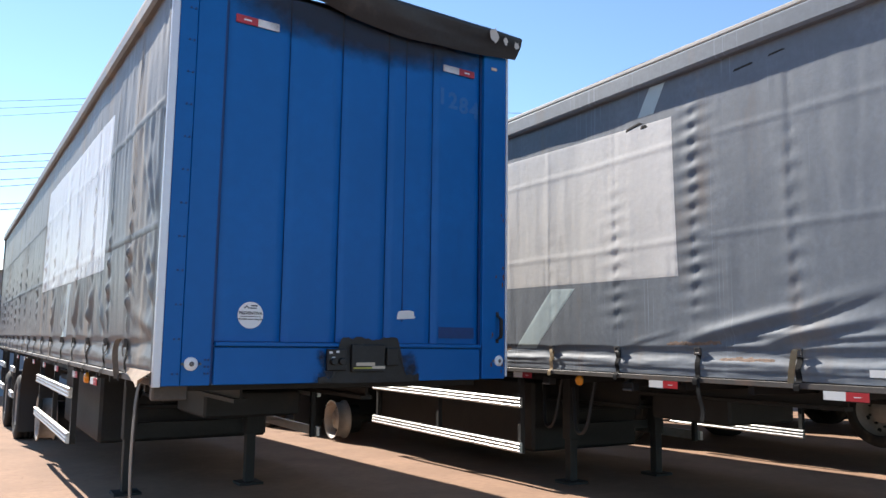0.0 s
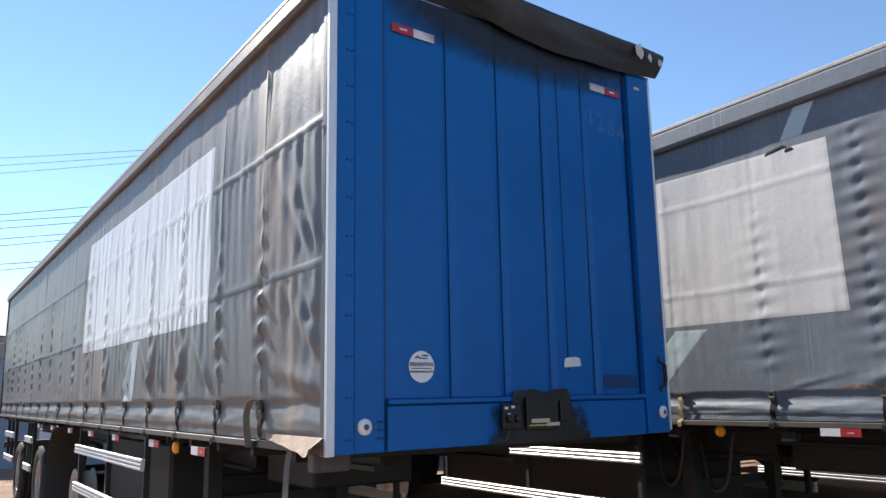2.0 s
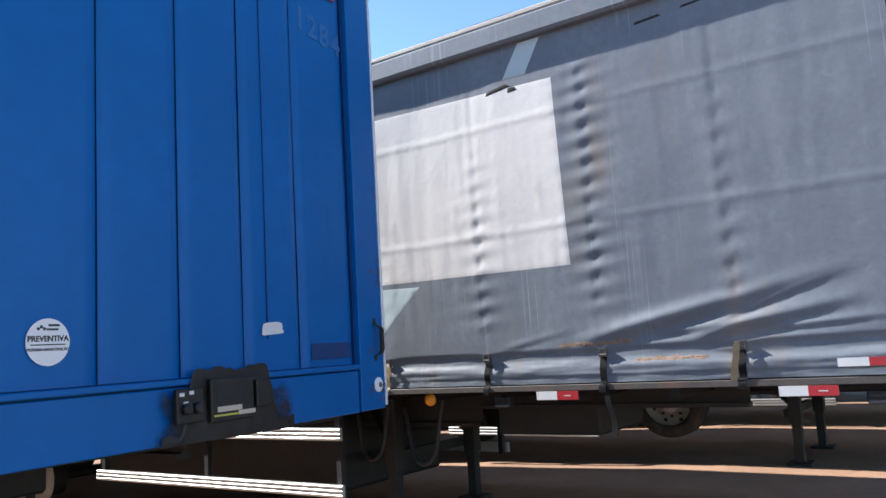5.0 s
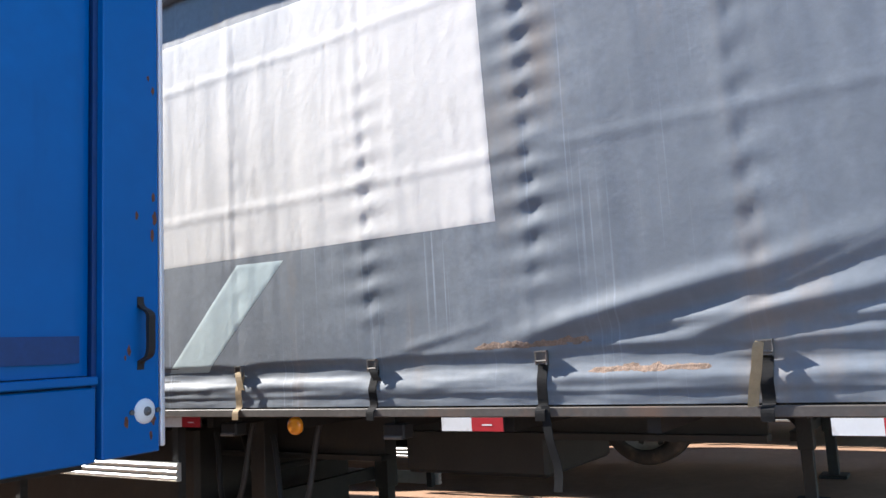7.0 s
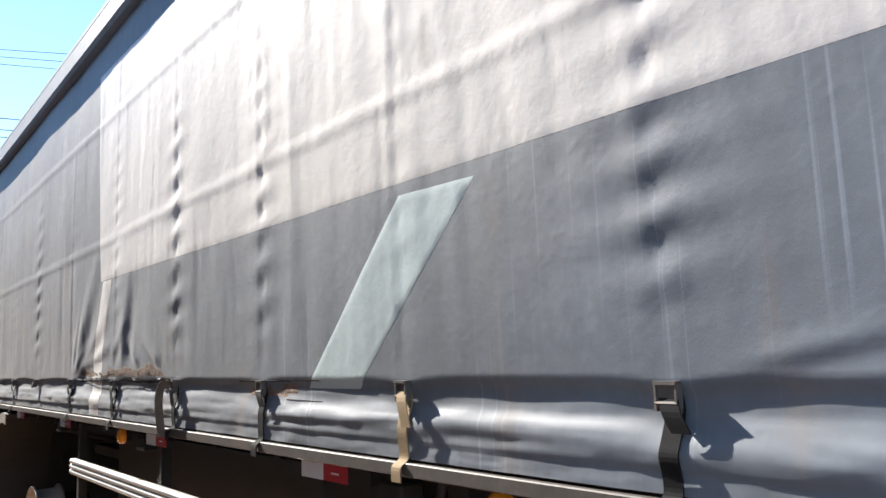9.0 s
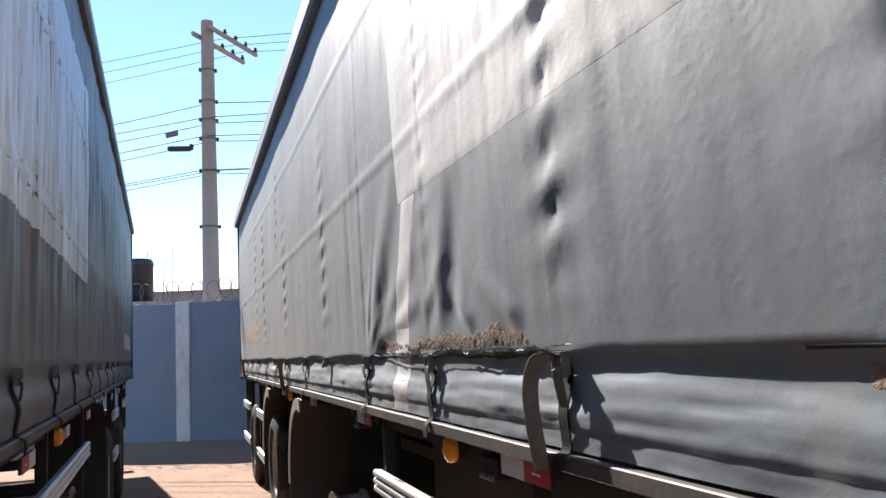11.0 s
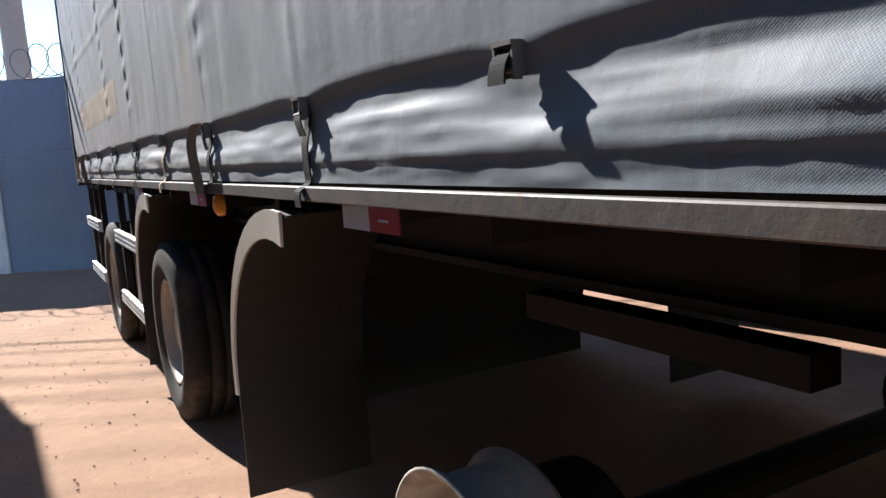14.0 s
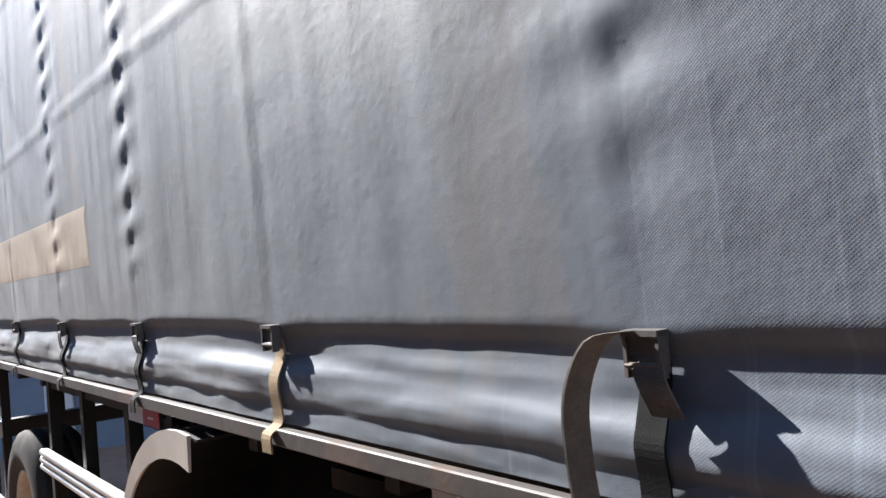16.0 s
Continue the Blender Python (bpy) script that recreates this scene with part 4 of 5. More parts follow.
STYLE_B = {"pucker": 0.0088, "wrinkle": 0.0024, "pleat": 9, "tall": 0.8, "period": 0.135, "wide": 0.10, "seams": (2.18, 2.95), "fine": 1.5,
           "strong": (0.8, 1.0, 1.0, 0.12, 0.7, 0.8, 0.2, 0.1, 1.0, 0.1, 0.65, 0.1, 0.9, 0.9, 0.2, 0.8, 0.1),
           "folds": (fold(1.75, 1.40, 0.0, 1.76, 0.020, 0.045), fold(1.0, 1.40, 0.0, 1.58, 0.018, 0.035), fold(1.25, 1.42, 0.5, 1.50, 0.008, 0.020), fold(0.9, 1.46, 0.1, 1.72, 0.007, 0.018), fold(0.6, 1.42, -0.15, 1.46, 0.008, 0.018), fold(2.3, 1.38, 1.7, 1.50, 0.003, 0.020),
                     fold(7.2, 1.36, 6.55, 2.20, 0.0085, 0.09), fold(7.22, 1.38, 6.98, 1.95, 0.004, 0.03), fold(7.2, 1.39, 6.8, 1.62, 0.0035, 0.03), fold(7.15, 1.38, 6.3, 1.78, 0.006, 0.055), fold(6.3, 1.48, 5.95, 1.72, 0.004, 0.04), fold(7.1, 1.40, 6.1, 1.60, 0.006, 0.04), fold(6.1, 1.42, 5.95, 2.0, 0.008, 0.07), fold(5.75, 1.42, 6.0, 1.62, 0.008, 0.04), fold(5.4, 1.42, 5.7, 1.60, 0.007, 0.035))}
ground_a = lambda v: float(ground_z(Y0A + v))
ground_b = lambda v: float(ground_z(Y0B + v)) + 0.0045 * v
STRAPS_A = [0.87, 1.62, 2.5, 3.4, 4.25, 5.25, 6.2, 7.15, 8.1, 9.05, 10.0, 10.95, 11.9, 12.85, 13.8, 14.6]
STRAPS_B = [0.71, 1.56, 2.42, 3.31, 4.24, 5.19, 6.2, 7.24, 8.37, 9.32, 10.39, 11.39, 12.34, 13.34, 14.34, 15.3, 16.2]
KINDS_B = ["flap", "hang", "short", "tan", "short", "loose", "short", "short", "bare", "short", "loose", "tan", "short", "short", "short", "loose"]

POSE_A = pose(0.97, Y0A, 0, 0, 0, 0.6)
trailer_a = trailer(POSE_A, 15.75, STRAPS_A, ["loose"] + ["short"] * 15, STYLE_A, STYLE_AR, 11,
                    "blue-fronted curtain-side trailer with worn grey curtains", "parked trailers", M_TARP_A, blue_front, ground_a,
                    [7.15, 9.7, 12.2], (7.15,),
                    [(-1, 3.6, 6.75, 0.41, 0.83), (-1, 10.7, 11.5, 0.35, 0.78), (-1, 13.2, 14.6, 0.35, 0.78), (1, 3.6, 7.4, 0.35, 0.78), (1, 10.7, 11.5, 0.35, 0.78), (1, 13.2, 14.6, 0.35, 0.78)],
                    [(-1, v, 1.00, False) for v in (1.75, 3.0, 4.4, 5.6, 6.9, 8.3, 9.6)] + [(1, v, 1.00, False) for v in (3.0, 4.4, 5.6, 6.9, 8.3, 9.6, 11, 12.4)],
                    [(-1, 2.6, 1.02), (1, 5.6, 1.02)], 3.2, mud=((-1, 8.0, False), (1, 8.0, False)), rail_mat=M_TARP_A, v_right=0.21, bare_z=0.28, leg_x=(0.5, 1.66))
print_on(trailer_a, -1, ((1.84, 1.88), (6.52, 1.91), (6.40, 3.17), (1.84, 3.12)), STRAPS_A, 11, STYLE_A, M_PRINT_A, "print_panel", "large faded white print panel on the curtain")
print_on(trailer_a, 1, ((1.84, 1.88), (6.9, 1.86), (6.9, 3.12), (1.84, 3.12)), STRAPS_A, 51, STYLE_AR, M_PRINT_A, "print_panel", "large faded white print panel on the curtain")
print_on(trailer_a, 1, ((12.6, 1.52), (14.9, 1.52), (14.9, 1.72), (12.6, 1.72)), STRAPS_A, 51, STYLE_AR, M_CREAM, "patch", "cream rectangular patch near the rear")
print_on(trailer_a, -1, ((4.0, 1.36), (4.35, 1.36), (4.0, 1.88), (3.8, 1.88)), STRAPS_A, 11, STYLE_A, M_STRIPE, "print_stripe", "slanting pale print stripe")

for z0 in (2.03, 2.78):
    for va, vb in ((0.06, 1.82), (6.56, 14.9)):
        print_on(trailer_a, -1, ((va, z0 - 0.026), (vb, z0 - 0.026), (vb, z0 + 0.026), (va, z0 + 0.026)), STRAPS_A, 11, STYLE_A, M_SEAM, "belt", "lighter welded belt along the curtain", out=0.003, step=0.03)
for v0 in STRAPS_A[:2]:
    print_on(trailer_a, -1, ((v0 - 0.03, 1.40), (v0 + 0.005, 1.40), (v0 + 0.005, 3.45), (v0 - 0.03, 3.45)), STRAPS_A, 11, STYLE_A, M_SEAM, "pole_sleeve", "", out=0.002)

POSE_B = pose(4.70, Y0B, 0, -0.26, 0, -1.35)
trailer_b = trailer(POSE_B, 16.75, STRAPS_B, KINDS_B, STYLE_B, STYLE_AR, 23,
                    "curtain-side trailer with dented grey curtains and white print", "parked trailers", M_TARP, None, ground_b,
                    [8.9, 11.95, 14.58], (8.9,),
                    [(-1, 3.85, 7.25, 0.35, 0.79), (-1, 12.67, 14.05, 0.21, 0.69), (-1, 15.3, 16.5, 0.21, 0.69), (1, 3.85, 7.25, 0.35, 0.79)],
                    [(-1, v, 1.040, False) for v in (0.23, 1.74, 3.63, 5.3, 7.2, 8.80, 10.55, 12.2)],
                    [(-1, 2.95, 1.05), (-1, 6.1, 1.05), (-1, 10.42, 1.05)], 3.78, mud=((-1, 9.59, True), (-1, 11.97, True), (1, 9.58, False)), step=0.022, v_left=-0.22, v_right=-0.22, bare_z=0.19, leg_x=(0.6, 1.78), rail_mat=M_TARP, rail_out=0.02, rail_up=0.05)
for nm, lab, mt, c in (
        ("print_panel", "large white print panel on the curtain", M_PRINT, ((1.73, 1.905), (6.55, 1.95), (6.70, 3.30), (1.765, 3.185))),
        ("print_stripe", "slanting pale print stripe", M_STRIPE, ((3.57, 1.33), (3.90, 1.33), (3.31, 1.885), (2.97, 1.875))),
        ("print_stripe", "short slanting pale print stripe", M_STRIPE, ((1.96, 3.26), (2.14, 3.26), (2.00, 3.49), (1.83, 3.49))),
        ("print_stripe", "narrow white print stripe", M_PRINT, ((6.535, 1.15), (6.74, 1.15), (6.685, 1.46), (6.485, 1.46))),
        ("print_stripe", "narrow white print stripe", M_PRINT, ((6.485, 1.46), (6.685, 1.46), (6.50, 1.945), (6.31, 1.945))),
        ("patch", "cream rectangular patch near the rear", M_CREAM, ((12.85, 1.565), (15.5, 1.565), (15.5, 1.785), (12.85, 1.785)))):
    print_on(trailer_b, -1, c, STRAPS_B, 23, STYLE_B, mt, nm, lab)



def frayed(parent, v0, v1, z0, z1, straps, seed, style, material, label, out=0.006, thick=0.014):
    """A band of frayed, cracked coating on a curtain, uneven along both edges."""
    n, m = int((v1 - v0) / 0.008), 16
    s, t = np.meshgrid(np.linspace(0, 1, n), np.linspace(0, 1, m), indexing="ij")
    v = v0 + (v1 - v0) * s
    ends = np.clip(np.minimum(s, 1 - s) * 9, 0, 1) ** 0.7
    low = z0 + 0.006 * soft_noise(v * 22, v * 0, seed + 1)
    high = z0 + (z1 - z0) * ends * (0.5 + 0.6 * soft_noise(v * 7, v * 0, seed + 2)) + 0.012 * ends * soft_noise(v * 45, v * 0, seed + 3)
    z = low + (high - low) * t
    rough = thick * (0.3 + 0.9 * np.abs(soft_noise(v * 60, z * 30, seed + 4))) * np.sin(np.clip(t, 0.02, 0.98) * math.pi) ** 0.5 * ends
    d = curtain_offset(v, z, straps, 23, style) + out * ends - 0.004 + rough
    return sheet("frayed_band", np.stack([-d, v, z], -1), material, parent, label)


frayed(trailer_b, 5.25, 7.12, 1.372, 1.475, STRAPS_B, 301, STYLE_B, M_TEAR, "frayed brown band of torn curtain coating", out=0.003, thick=0.006)
frayed(trailer_b, 1.30, 1.92, 1.372, 1.42, STRAPS_B, 311, STYLE_B, M_DUST, "cracked dusty patch on the curtain", out=0.0035, thick=0.003)
frayed(trailer_b, 0.85, 1.40, 1.262, 1.30, STRAPS_B, 321, STYLE_B, M_DUST, "cracked dusty patch on the curtain", out=0.0035, thick=0.003)
frayed(trailer_b, 3.95, 4.42, 1.30, 1.37, STRAPS_B, 331, STYLE_B, M_DUST, "cracked dusty patch on the curtain", out=0.0035, thick=0.003)
M_SLIT = mat("dark tear", (0.03, 0.028, 0.026), 0.9, vary=0.3, scale=30)
for c in (((0.98, 3.385), (1.16, 3.372), (1.15, 3.39), (1.0, 3.40)), ((0.72, 3.405), (0.86, 3.395), (0.85, 3.41), (0.74, 3.418)), ((2.08, 3.20), (2.30, 3.165), (2.27, 3.20), (2.12, 3.225)), ((2.02, 3.16), (2.12, 3.15), (2.10, 3.19), (2.05, 3.19))):
    print_on(trailer_b, -1, c, STRAPS_B, 23, STYLE_B, M_SLIT, "tear", "small ragged tear", out=0.004, step=0.02)
for k in range(7):
    v0, z0 = 10.9 + 0.05 * math.sin(k * 2.1), 2.35 + 0.11 * k
    print_on(trailer_b, -1, ((v0, z0), (v0 + 0.03, z0 + 0.01), (v0 + 0.035, z0 + 0.07), (v0 + 0.01, z0 + 0.06)), STRAPS_B, 23, STYLE_B, M_SLIT, "tear", "small ragged tear", out=0.004, step=0.02)
rng = random.Random(12)
bm = bmesh.new()
for k in range(420):
    if k < 300:
        x, y = rng.uniform(3.5, 5.1), rng.uniform(12.5, 20)
    else:
        x, y = rng.uniform(-1.5, 1.2), rng.uniform(5, 18)
    r = rng.uniform(0.003, 0.008)
    bmesh.ops.create_icosphere(bm, subdivisions=1, radius=r, matrix=Matrix.Translation((x, y, float(ground_z(y)) + r * 0.4)) @ Matrix.Rotation(rng.uniform(0, 6), 4, "Z") @ Matrix.Diagonal((1.2, 0.9, 0.6, 1)))
gravel = part("gravel", bm, M_TEAR, None)
tagged(gravel, "scattered small dark stones on the yard", "gravel", kind="stuff")
# the torn lower edge of the frayed band: a ragged lifted lip over a dark slit
for v0, v1, z0, seed in ((5.15, 7.08, 1.362, 501),):
    n = int((v1 - v0) / 0.006)
    s_, t_ = np.meshgrid(np.linspace(0, 1, n), np.linspace(0, 1, 5), indexing="ij")
    vv = v0 + (v1 - v0) * s_
    ends = np.clip(np.minimum(s_, 1 - s_) * 12, 0, 1)
    mid = z0 + 0.012 * soft_noise(vv * 5, vv * 0, seed)
    high = 0.003 + 0.007 * np.abs(soft_noise(vv * 30, vv * 0, seed + 1))
    zz = mid + (t_ - 0.5) * 2 * high * ends
    dd = curtain_offset(vv, zz, STRAPS_B, 23, STYLE_B)
    sheet("dark_slit", np.stack([-dd - 0.0028, vv, zz - 0.010], -1), M_SLIT, trailer_b, "dark slit along a torn edge")
    curl = 0.002 + 0.007 * np.abs(soft_noise(vv * 18, vv * 0, seed + 2)) * t_
    sheet("torn_lip", np.stack([-dd - curl * ends - 0.003, vv, zz + 0.004 - 0.5 * curl * t_ + 0.008 * soft_noise(vv * 40, t_, seed + 3)], -1), M_TARP, trailer_b, "ragged lifted edge of the torn coating")
# flaking patch with stitched tears beside the bleached strap
frayed(trailer_b, 3.79, 4.42, 1.205, 1.335, STRAPS_B, 341, STYLE_B, M_CRUST, "pale flaking patch on the curtain skirt", out=0.002, thick=0.0025)
for c in (((3.80, 1.286), (4.06, 1.288), (4.06, 1.292), (3.80, 1.288)), ((4.02, 1.352), (4.47, 1.350), (4.47, 1.357), (4.02, 1.356)), ((3.80, 1.352), (4.0, 1.356), (4.0, 1.361), (3.80, 1.356))):
    print_on(trailer_b, -1, c, STRAPS_B, 23, STYLE_B, M_SLIT, "tear", "thin dark stitched tear", out=0.0018, step=0.012)
# dark boxes between the beams, made up to block light under the beds
part("dark_filler_box", box(bmesh.new(), 0.35, 2.1, 3.95, 6.6, 0.30, 0.98), M_STEEL, trailer_a, "black filler box added to darken the space under the bed", bevel=0.03)
part("dark_filler_box", box(bmesh.new(), 0.55, 2.05, 4.35, 8.1, 0.22, 0.98), M_STEEL, trailer_b, "black filler box added to darken the space under the bed", bevel=0.03)
# brake chambers and cross flaps added by guess, to keep the underside dark
for v in (10.9, 13.3):
    part("brake_chamber", rod(bmesh.new(), (0.85, v, 0.5), (0.85, v + 0.28, 0.52), 0.10, seg=18), M_STEEL, trailer_b)
    part("light_block_flap", box(bmesh.new(), 0.5, 2.1, v + 0.02, v + 0.035, 0.0, 0.95), M_CABLE, trailer_b, "black flap added between the axles to block light")
# torn front end of the blue trailer's curtain skirt, curling outwards
s_, t_ = np.meshgrid(np.linspace(0, 1, 50), np.linspace(0, 1, 10), indexing="ij")
vv = 0.02 + 0.72 * s_
drop = (0.07 * (1 - s_) ** 1.4 + 0.010 * soft_noise(vv * 16, vv * 0, 403)) * np.clip(s_ * 14, 0.25, 1)
xx = -(0.012 + 0.07 * t_ * (1 - s_) ** 0.8 + 0.008 * t_ * soft_noise(vv * 9, t_, 402))
sheet("torn_hem", np.stack([xx, vv, 1.175 - 0.03 * t_ - drop * t_], -1), M_HEM, trailer_a, "torn curtain hem curling outwards, pale underside")
# wide rubber strip hanging by the front corner
bm = ribbon(bmesh.new(), [(0.03, 0.50, 1.10), (0.01, 0.50, 0.95), (0.0, 0.49, 0.6), (0.01, 0.48, 0.30), (0.03, 0.47, 0.10)], (0, 0.035, 0), (-0.006, 0, 0))
part("hanging_strip", bm, M_RAIL, trailer_a, "grey hanging strip at the front corner")
bm = box(bmesh.new(), 0.05, 0.26, 0.26, 0.34, 0.99, 1.09)
part("bracket", bm, M_RAIL, trailer_a, bevel=0.01)
# front corner of the second trailer
part("front_wall", box(bmesh.new(), 0.0, W, -0.33, -0.24, 1.08, ZT + 0.12), M_BLUE, trailer_b, "blue steel front wall", bevel=0.01)
part("corner_trim", box(bmesh.new(), -0.022, 0.03, -0.34, -0.235, 1.08, ZT + 0.12), M_TRIMB, trailer_b, "pale blue corner trim", bevel=0.006)
for z0, z1, mt in ((1.45, 1.60, M_WHITE), (1.30, 1.45, M_RED)):
    part("reflective_film", box(bmesh.new(), -0.026, -0.0235, -0.32, -0.26, z0, z1), mt, trailer_b)
for v0, v1, mt in ((-0.08, 0.07, M_RED), (0.07, 0.22, M_WHITE)):
    part("reflective_film", box(bmesh.new(), -0.034, -0.030, v0, v1, 1.19, 1.235), mt, trailer_b)
# brackets and hoses under the second trailer's edge
for v in (2.35, 3.45, 0.05, 5.8, 7.7):
    part("winch_bracket", box(bmesh.new(), 0.03, 0.11, v - 0.06, v + 0.06, 0.99, 1.062), M_STEEL, trailer_b, bevel=0.008)
    part("winch_handle", rod(bmesh.new(), (0.03, v - 0.05, 1.0), (0.03, v + 0.05, 1.0), 0.009), M_WIRE, trailer_b)
for v, x in ((3.0, 0.25), (3.6, 0.35)):
    cu = bpy.data.curves.new("hose", "CURVE")
    cu.dimensions, cu.bevel_depth, cu.bevel_resolution = "3D", 0.016, 2
    sp = cu.splines.new("BEZIER")
    sp.bezier_points.add(2)
    for bp, co in zip(sp.bezier_points, ((x, v, 1.03), (x - 0.02, v + 0.18, 0.55), (x + 0.15, v + 0.5, 0.95))):
        bp.co = co
        bp.handle_left_type = bp.handle_right_type = "AUTO"
    cu.materials.append(M_CABLE)
    ob = new("hose", cu)
    ob.parent = trailer_b

# further trailers beyond, seen under the bed
STYLE_C = {"pucker": 0.01, "period": 0.2, "seams": (2.2,)}
for k, dx in enumerate((3.62, 7.24, 10.86)):
    far_trailer = trailer(pose(4.70 + dx, Y0B - 1.95 - 1.95 * k, 0, 0, 0, -1.35), 15.0, STRAPS_A, ["short"], STYLE_C, STYLE_C, 33 + 7 * k,
            "curtain-side trailer with grey curtains, parked further along", "parked trailers", M_TARP_A, None,
            lambda v, k=k: float(ground_z(Y0B - 1.95 - 1.95 * k + v)), [8.4, 10.9, 13.4], (), [(-1, 5.2, 7.25, 0.35, 0.79)],
            [(-1, 1.74, 1.012, False), (-1, 4.4, 1.012, False)], [(-1, 2.95, 1.03)], 3.2, detail=False, step=0.09, leg_x=(0.5, 1.75))
    wheel_part(far_trailer, 0.35, 4.5, 0.66, -1, radius=0.40, label="spare wheel in its carrier")

# ---- boundary wall ----
WALL_P, WALL_A = Vector((4.28, 23.1, -0.30)), math.degrees(math.atan(-0.6))
wall = empty("wall_boundary", pose(*WALL_P, 0, 0, WALL_A), "blue-grey precast concrete boundary wall with peeling white posts", "wall", kind="structure")
for k in range(-9, 9):
    x = k * 2.45
    bm = box(bmesh.new(), x - 0.15, x + 0.15, -0.045, 0.15, -0.1, 2.80)
    part("post", bm, M_POST, wall, "white post with peeling paint", bevel=0.01)
    for z0, z1, y0 in ((-0.08, 1.74, -0.012), (1.745, 2.78, 0.012)):
        bm = box(bmesh.new(), x + 0.155, x + 2.295, y0, 0.09, z0, z1)
        part("panel", bm, M_WALL, wall, bevel=0.008)
# razor wire coils along the wall top
cu = bpy.data.curves.new("razor_wire", "CURVE")
cu.dimensions, cu.bevel_depth, cu.bevel_resolution = "3D", 0.008, 1
sp = cu.splines.new("POLY")
N = 1500
sp.points.add(N - 1)
rng = random.Random(8)
for i in range(N):
    a = 2 * math.pi * i / 22
    x = -10 + i * 20 / N
    r = 0.23 + 0.03 * math.sin(i * 0.21)
    sp.points[i].co = (x + 0.95 * r * math.cos(a), 0.04 + 0.06 * math.cos(a * 0.5), 3.0 + r * math.sin(a), 1)
wire = new("razor_wire", cu)
cu.materials.append(M_WIRE)
wire.matrix_basis = pose(*WALL_P, 0, 0, WALL_A)
tagged(wire, "coiled galvanised razor wire on the wall top", "razor wire")

# ---- utility pole with cables ----
PX, PY = 4.92, 24.6
pole = empty("utility_pole", pose(PX, PY, -0.3, 0, 0, 0), "tall tapered concrete utility pole with wooden crossarms", "utility pole")
part("shaft", rod(bmesh.new(), (0, 0, 0), (0, 0, 9.5), 0.215, 0.14, 20), M_CONC, pole, smooth=False)
arm_dir = Vector((0.62, 0.78, 0))
for z, a, side in ((9.25, 1.75, 1), (9.12, 1.75, -1)):
    bm = bmesh.new()
    d = arm_dir * a
    o = Vector((0.78, -0.62, 0)) * 0.19 * side
    ribbon(bm, [tuple(o - d * 0.2 + Vector((0, 0, z))), tuple(o + d + Vector((0, 0, z - 0.02)))], (0, 0, 0.045), (0.055, -0.045, 0))
    arm = part("crossarm", bm, M_CONC, pole, "weathered crossarm")
    for k in range(4):
        p = o + Vector((0, 0, z + 0.035)) + d * (0.25 + 0.25 * k)
        bm = lathe(bmesh.new(), [(0.02, 0), (0.05, 0.03), (0.03, 0.05), (0.055, 0.08), (0.03, 0.11), (0.04, 0.14), (0.001, 0.16)], Matrix.Translation(p), 10)
        part("insulator", bm, M_CABLE, arm, "dark insulator")
for z in (8.3, 7.55, 7.1, 6.65, 5.9, 4.6):
    m = Matrix.Translation((0, 0, z))
    r = 0.215 - 0.075 * z / 9.5 + 0.004
    part("band", lathe(bmesh.new(), [(r, -0.02), (r + 0.012, -0.02), (r + 0.012, 0.02), (r, 0.02)], m, 20), M_WIRE, pole)
    for s in (-1, 1):
        part("bracket", box(bmesh.new(), s * (r + 0.005), s * (r + 0.055), -0.05, 0.0, z - 0.04, z + 0.04), M_CABLE, pole)


def cable(points, radius, label, sag=0.0):
    cu = bpy.data.curves.new("cable", "CURVE")
    cu.dimensions, cu.bevel_depth, cu.bevel_resolution = "3D", radius, 1
    a, b = Vector(points[0]), Vector(points[1])
    sp = cu.splines.new("POLY")
    sp.points.add(23)
    for i in range(24):
        t = i / 23
        p = a.lerp(b, t)
        sp.points[i].co = (p.x, p.y, p.z - 4 * sag * t * (1 - t), 1)
    cu.materials.append(M_CABLE)
    ob = new("overhead_cable", cu)
    tagged(ob, label, "cable", "overhead cables")
    return ob


LINE = Vector((math.cos(radians(WALL_A)), math.sin(radians(WALL_A)), 0))
for i, (z, off) in enumerate(((9.1, 0.5), (9.1, 0.95), (9.1, 1.45), (7.4, 0.1), (7.0, -0.1), (6.92, 0.15), (6.55, -0.15), (6.48, 0.1), (5.8, 0.2), (5.74, -0.2), (5.68, 0.0))):
    p = Vector((PX, PY, z - 0.15)) + arm_dir * off
    for s, drop in ((-1, 0.2 + 0.12 * (i % 3)), (1, 0.1)):
        cable((p, p + s * LINE * 34 + Vector((0, 0, drop * s))), 0.007 if i < 3 else 0.010, "thin black overhead cable", 0.5 + 0.12 * (i % 4))


def on_cable(i, z, off, dist):
    """A point of the i-th cable, dist metres from the pole towards -x."""
    t = dist / 34
    sag = 0.5 + 0.12 * (i % 4)
    p = Vector((PX, PY, z - 0.15)) + arm_dir * off - LINE * dist
    return p - Vector((0, 0, (0.2 + 0.12 * (i % 3)) * t + 4 * sag * t * (1 - t)))


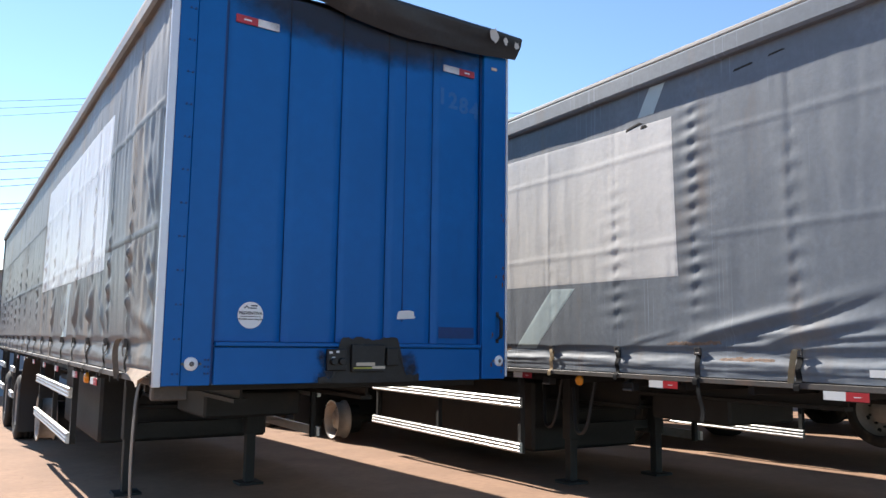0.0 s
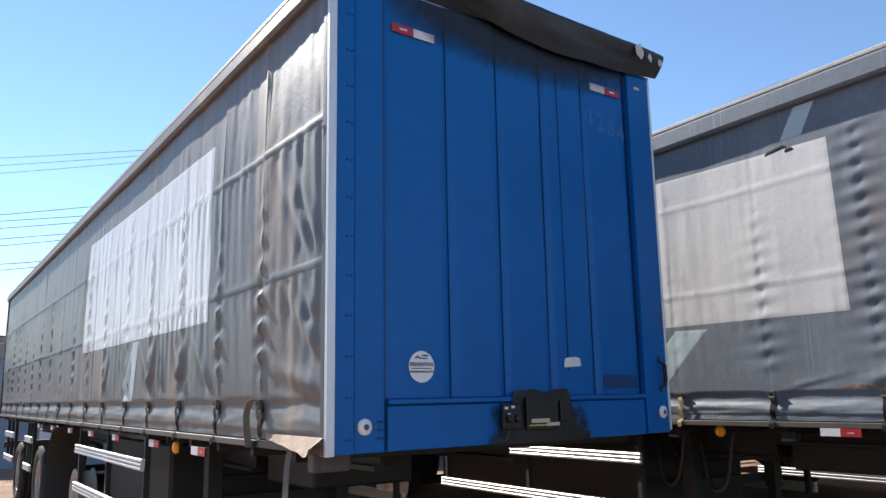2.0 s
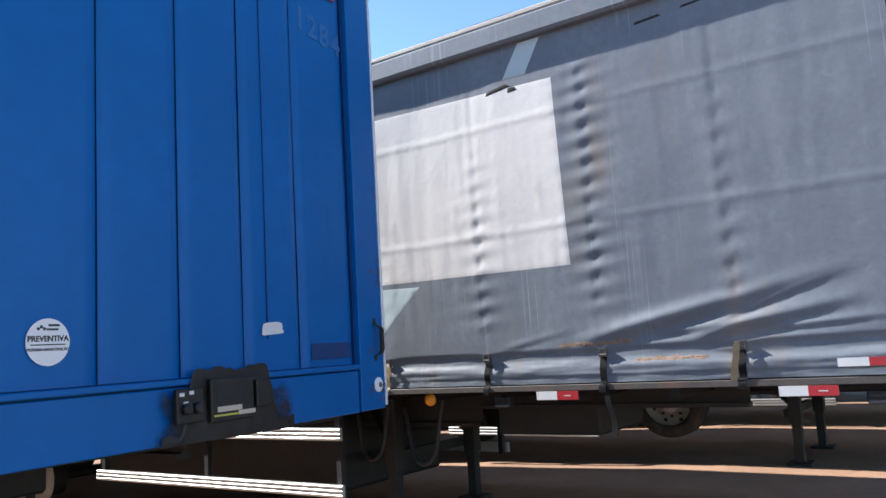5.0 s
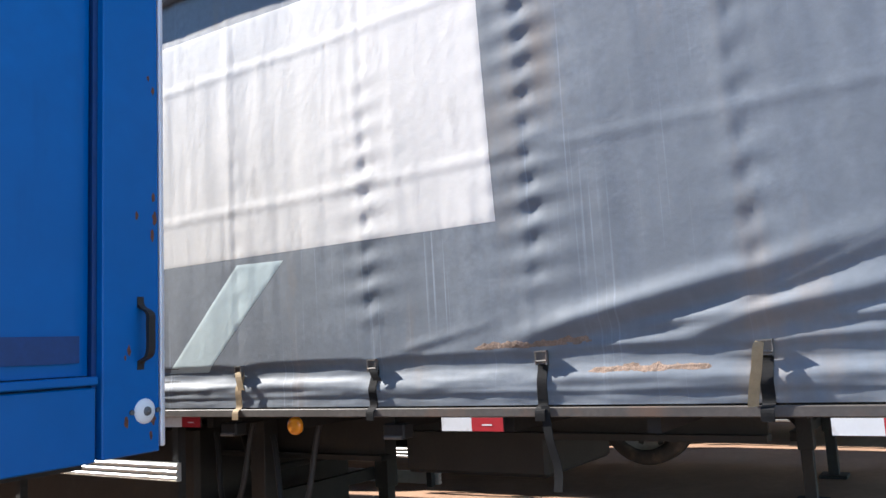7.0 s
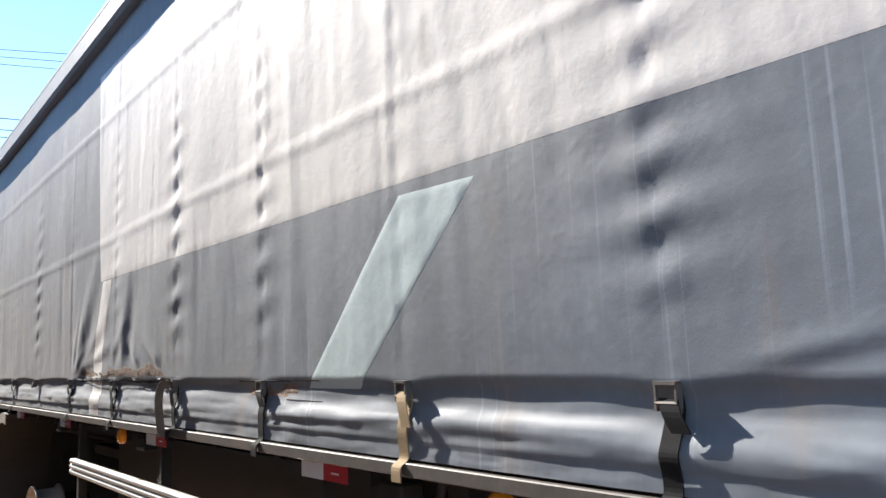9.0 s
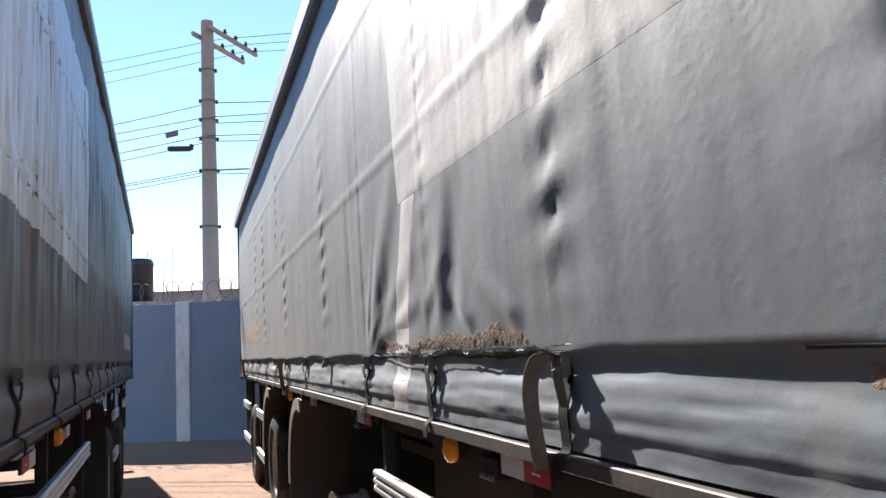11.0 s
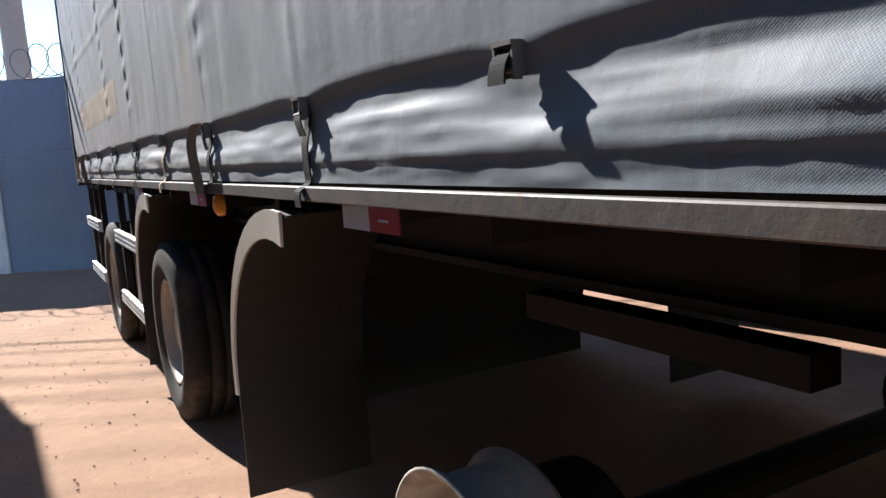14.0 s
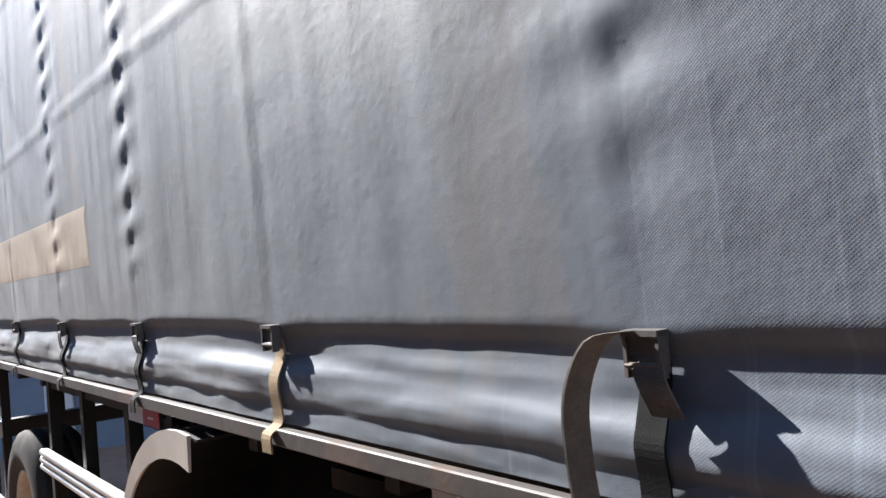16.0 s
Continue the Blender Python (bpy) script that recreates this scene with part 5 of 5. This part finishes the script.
p = on_cable(7, 6.48, 0.1, 0.82)
box_thing = empty("cable_splice_box", pose(p.x, p.y, p.z - 0.01, 0, 5, WALL_A), "black cable splice box hung on an overhead cable", "splice box")
part("case", box(bmesh.new(), -0.30, 0.30, -0.06, 0.06, -0.06, 0.06), M_CABLE, box_thing, bevel=0.03)
part("end_cap", box(bmesh.new(), 0.27, 0.34, -0.05, 0.05, -0.03, 0.11), M_CABLE, box_thing, bevel=0.015)
p = on_cable(5, 6.92, 0.15, 1.05)
plate = empty("sign_plate", pose(p.x, p.y, p.z - 0.06, 0, -6, WALL_A), "small grey plate hung on an overhead cable", "sign plate")
part("plate", box(bmesh.new(), -0.16, 0.16, -0.012, 0.012, -0.07, 0.07), M_WIRE, plate, bevel=0.004)

# ---- beyond the wall ----
tank = empty("water_tank", pose(3.05, 33.5, 0, 0, 0, 0), "dark cylindrical water tank on a rooftop", "water tank")
part("body", lathe(bmesh.new(), [(0.001, 3.1), (0.50, 3.1), (0.50, 4.40), (0.52, 4.41), (0.52, 4.52), (0.45, 4.62), (0.001, 4.66)], Matrix.Identity(4), 28), M_TANK, tank, smooth=True)
part("stand", box(bmesh.new(), -0.8, 0.8, -0.8, 0.8, -0.2, 3.2), M_HILL, tank)
bm = bmesh.new()
for x in (-0.9, -0.4, 0.3, 0.8, 1.1):
    rod(bm, (x, 0.9, 2.9), (x, 0.9, 4.9 + 0.2 * math.sin(x * 7)), 0.012, seg=6)
part("starter_bar", bm, M_CABLE, tank)
far = empty("industrial_shed", pose(9, 62, 0, 0, 0, -12), "low grey shed roof beyond the wall", "shed")
part("wall", box(bmesh.new(), -13, 16, 0, 14, -0.3, 5.9), M_HILL, far)
bm = bmesh.new()
v = [bm.verts.new(p) for p in ((-13.3, -0.4, 5.9), (16.3, -0.4, 5.9), (16.3, 7, 7.3), (-13.3, 7, 7.3), (-13.3, 14.4, 5.9), (16.3, 14.4, 5.9))]
bm.faces.new((v[0], v[1], v[2], v[3])), bm.faces.new((v[3], v[2], v[5], v[4]))
part("roof", bm, M_HILL, far)
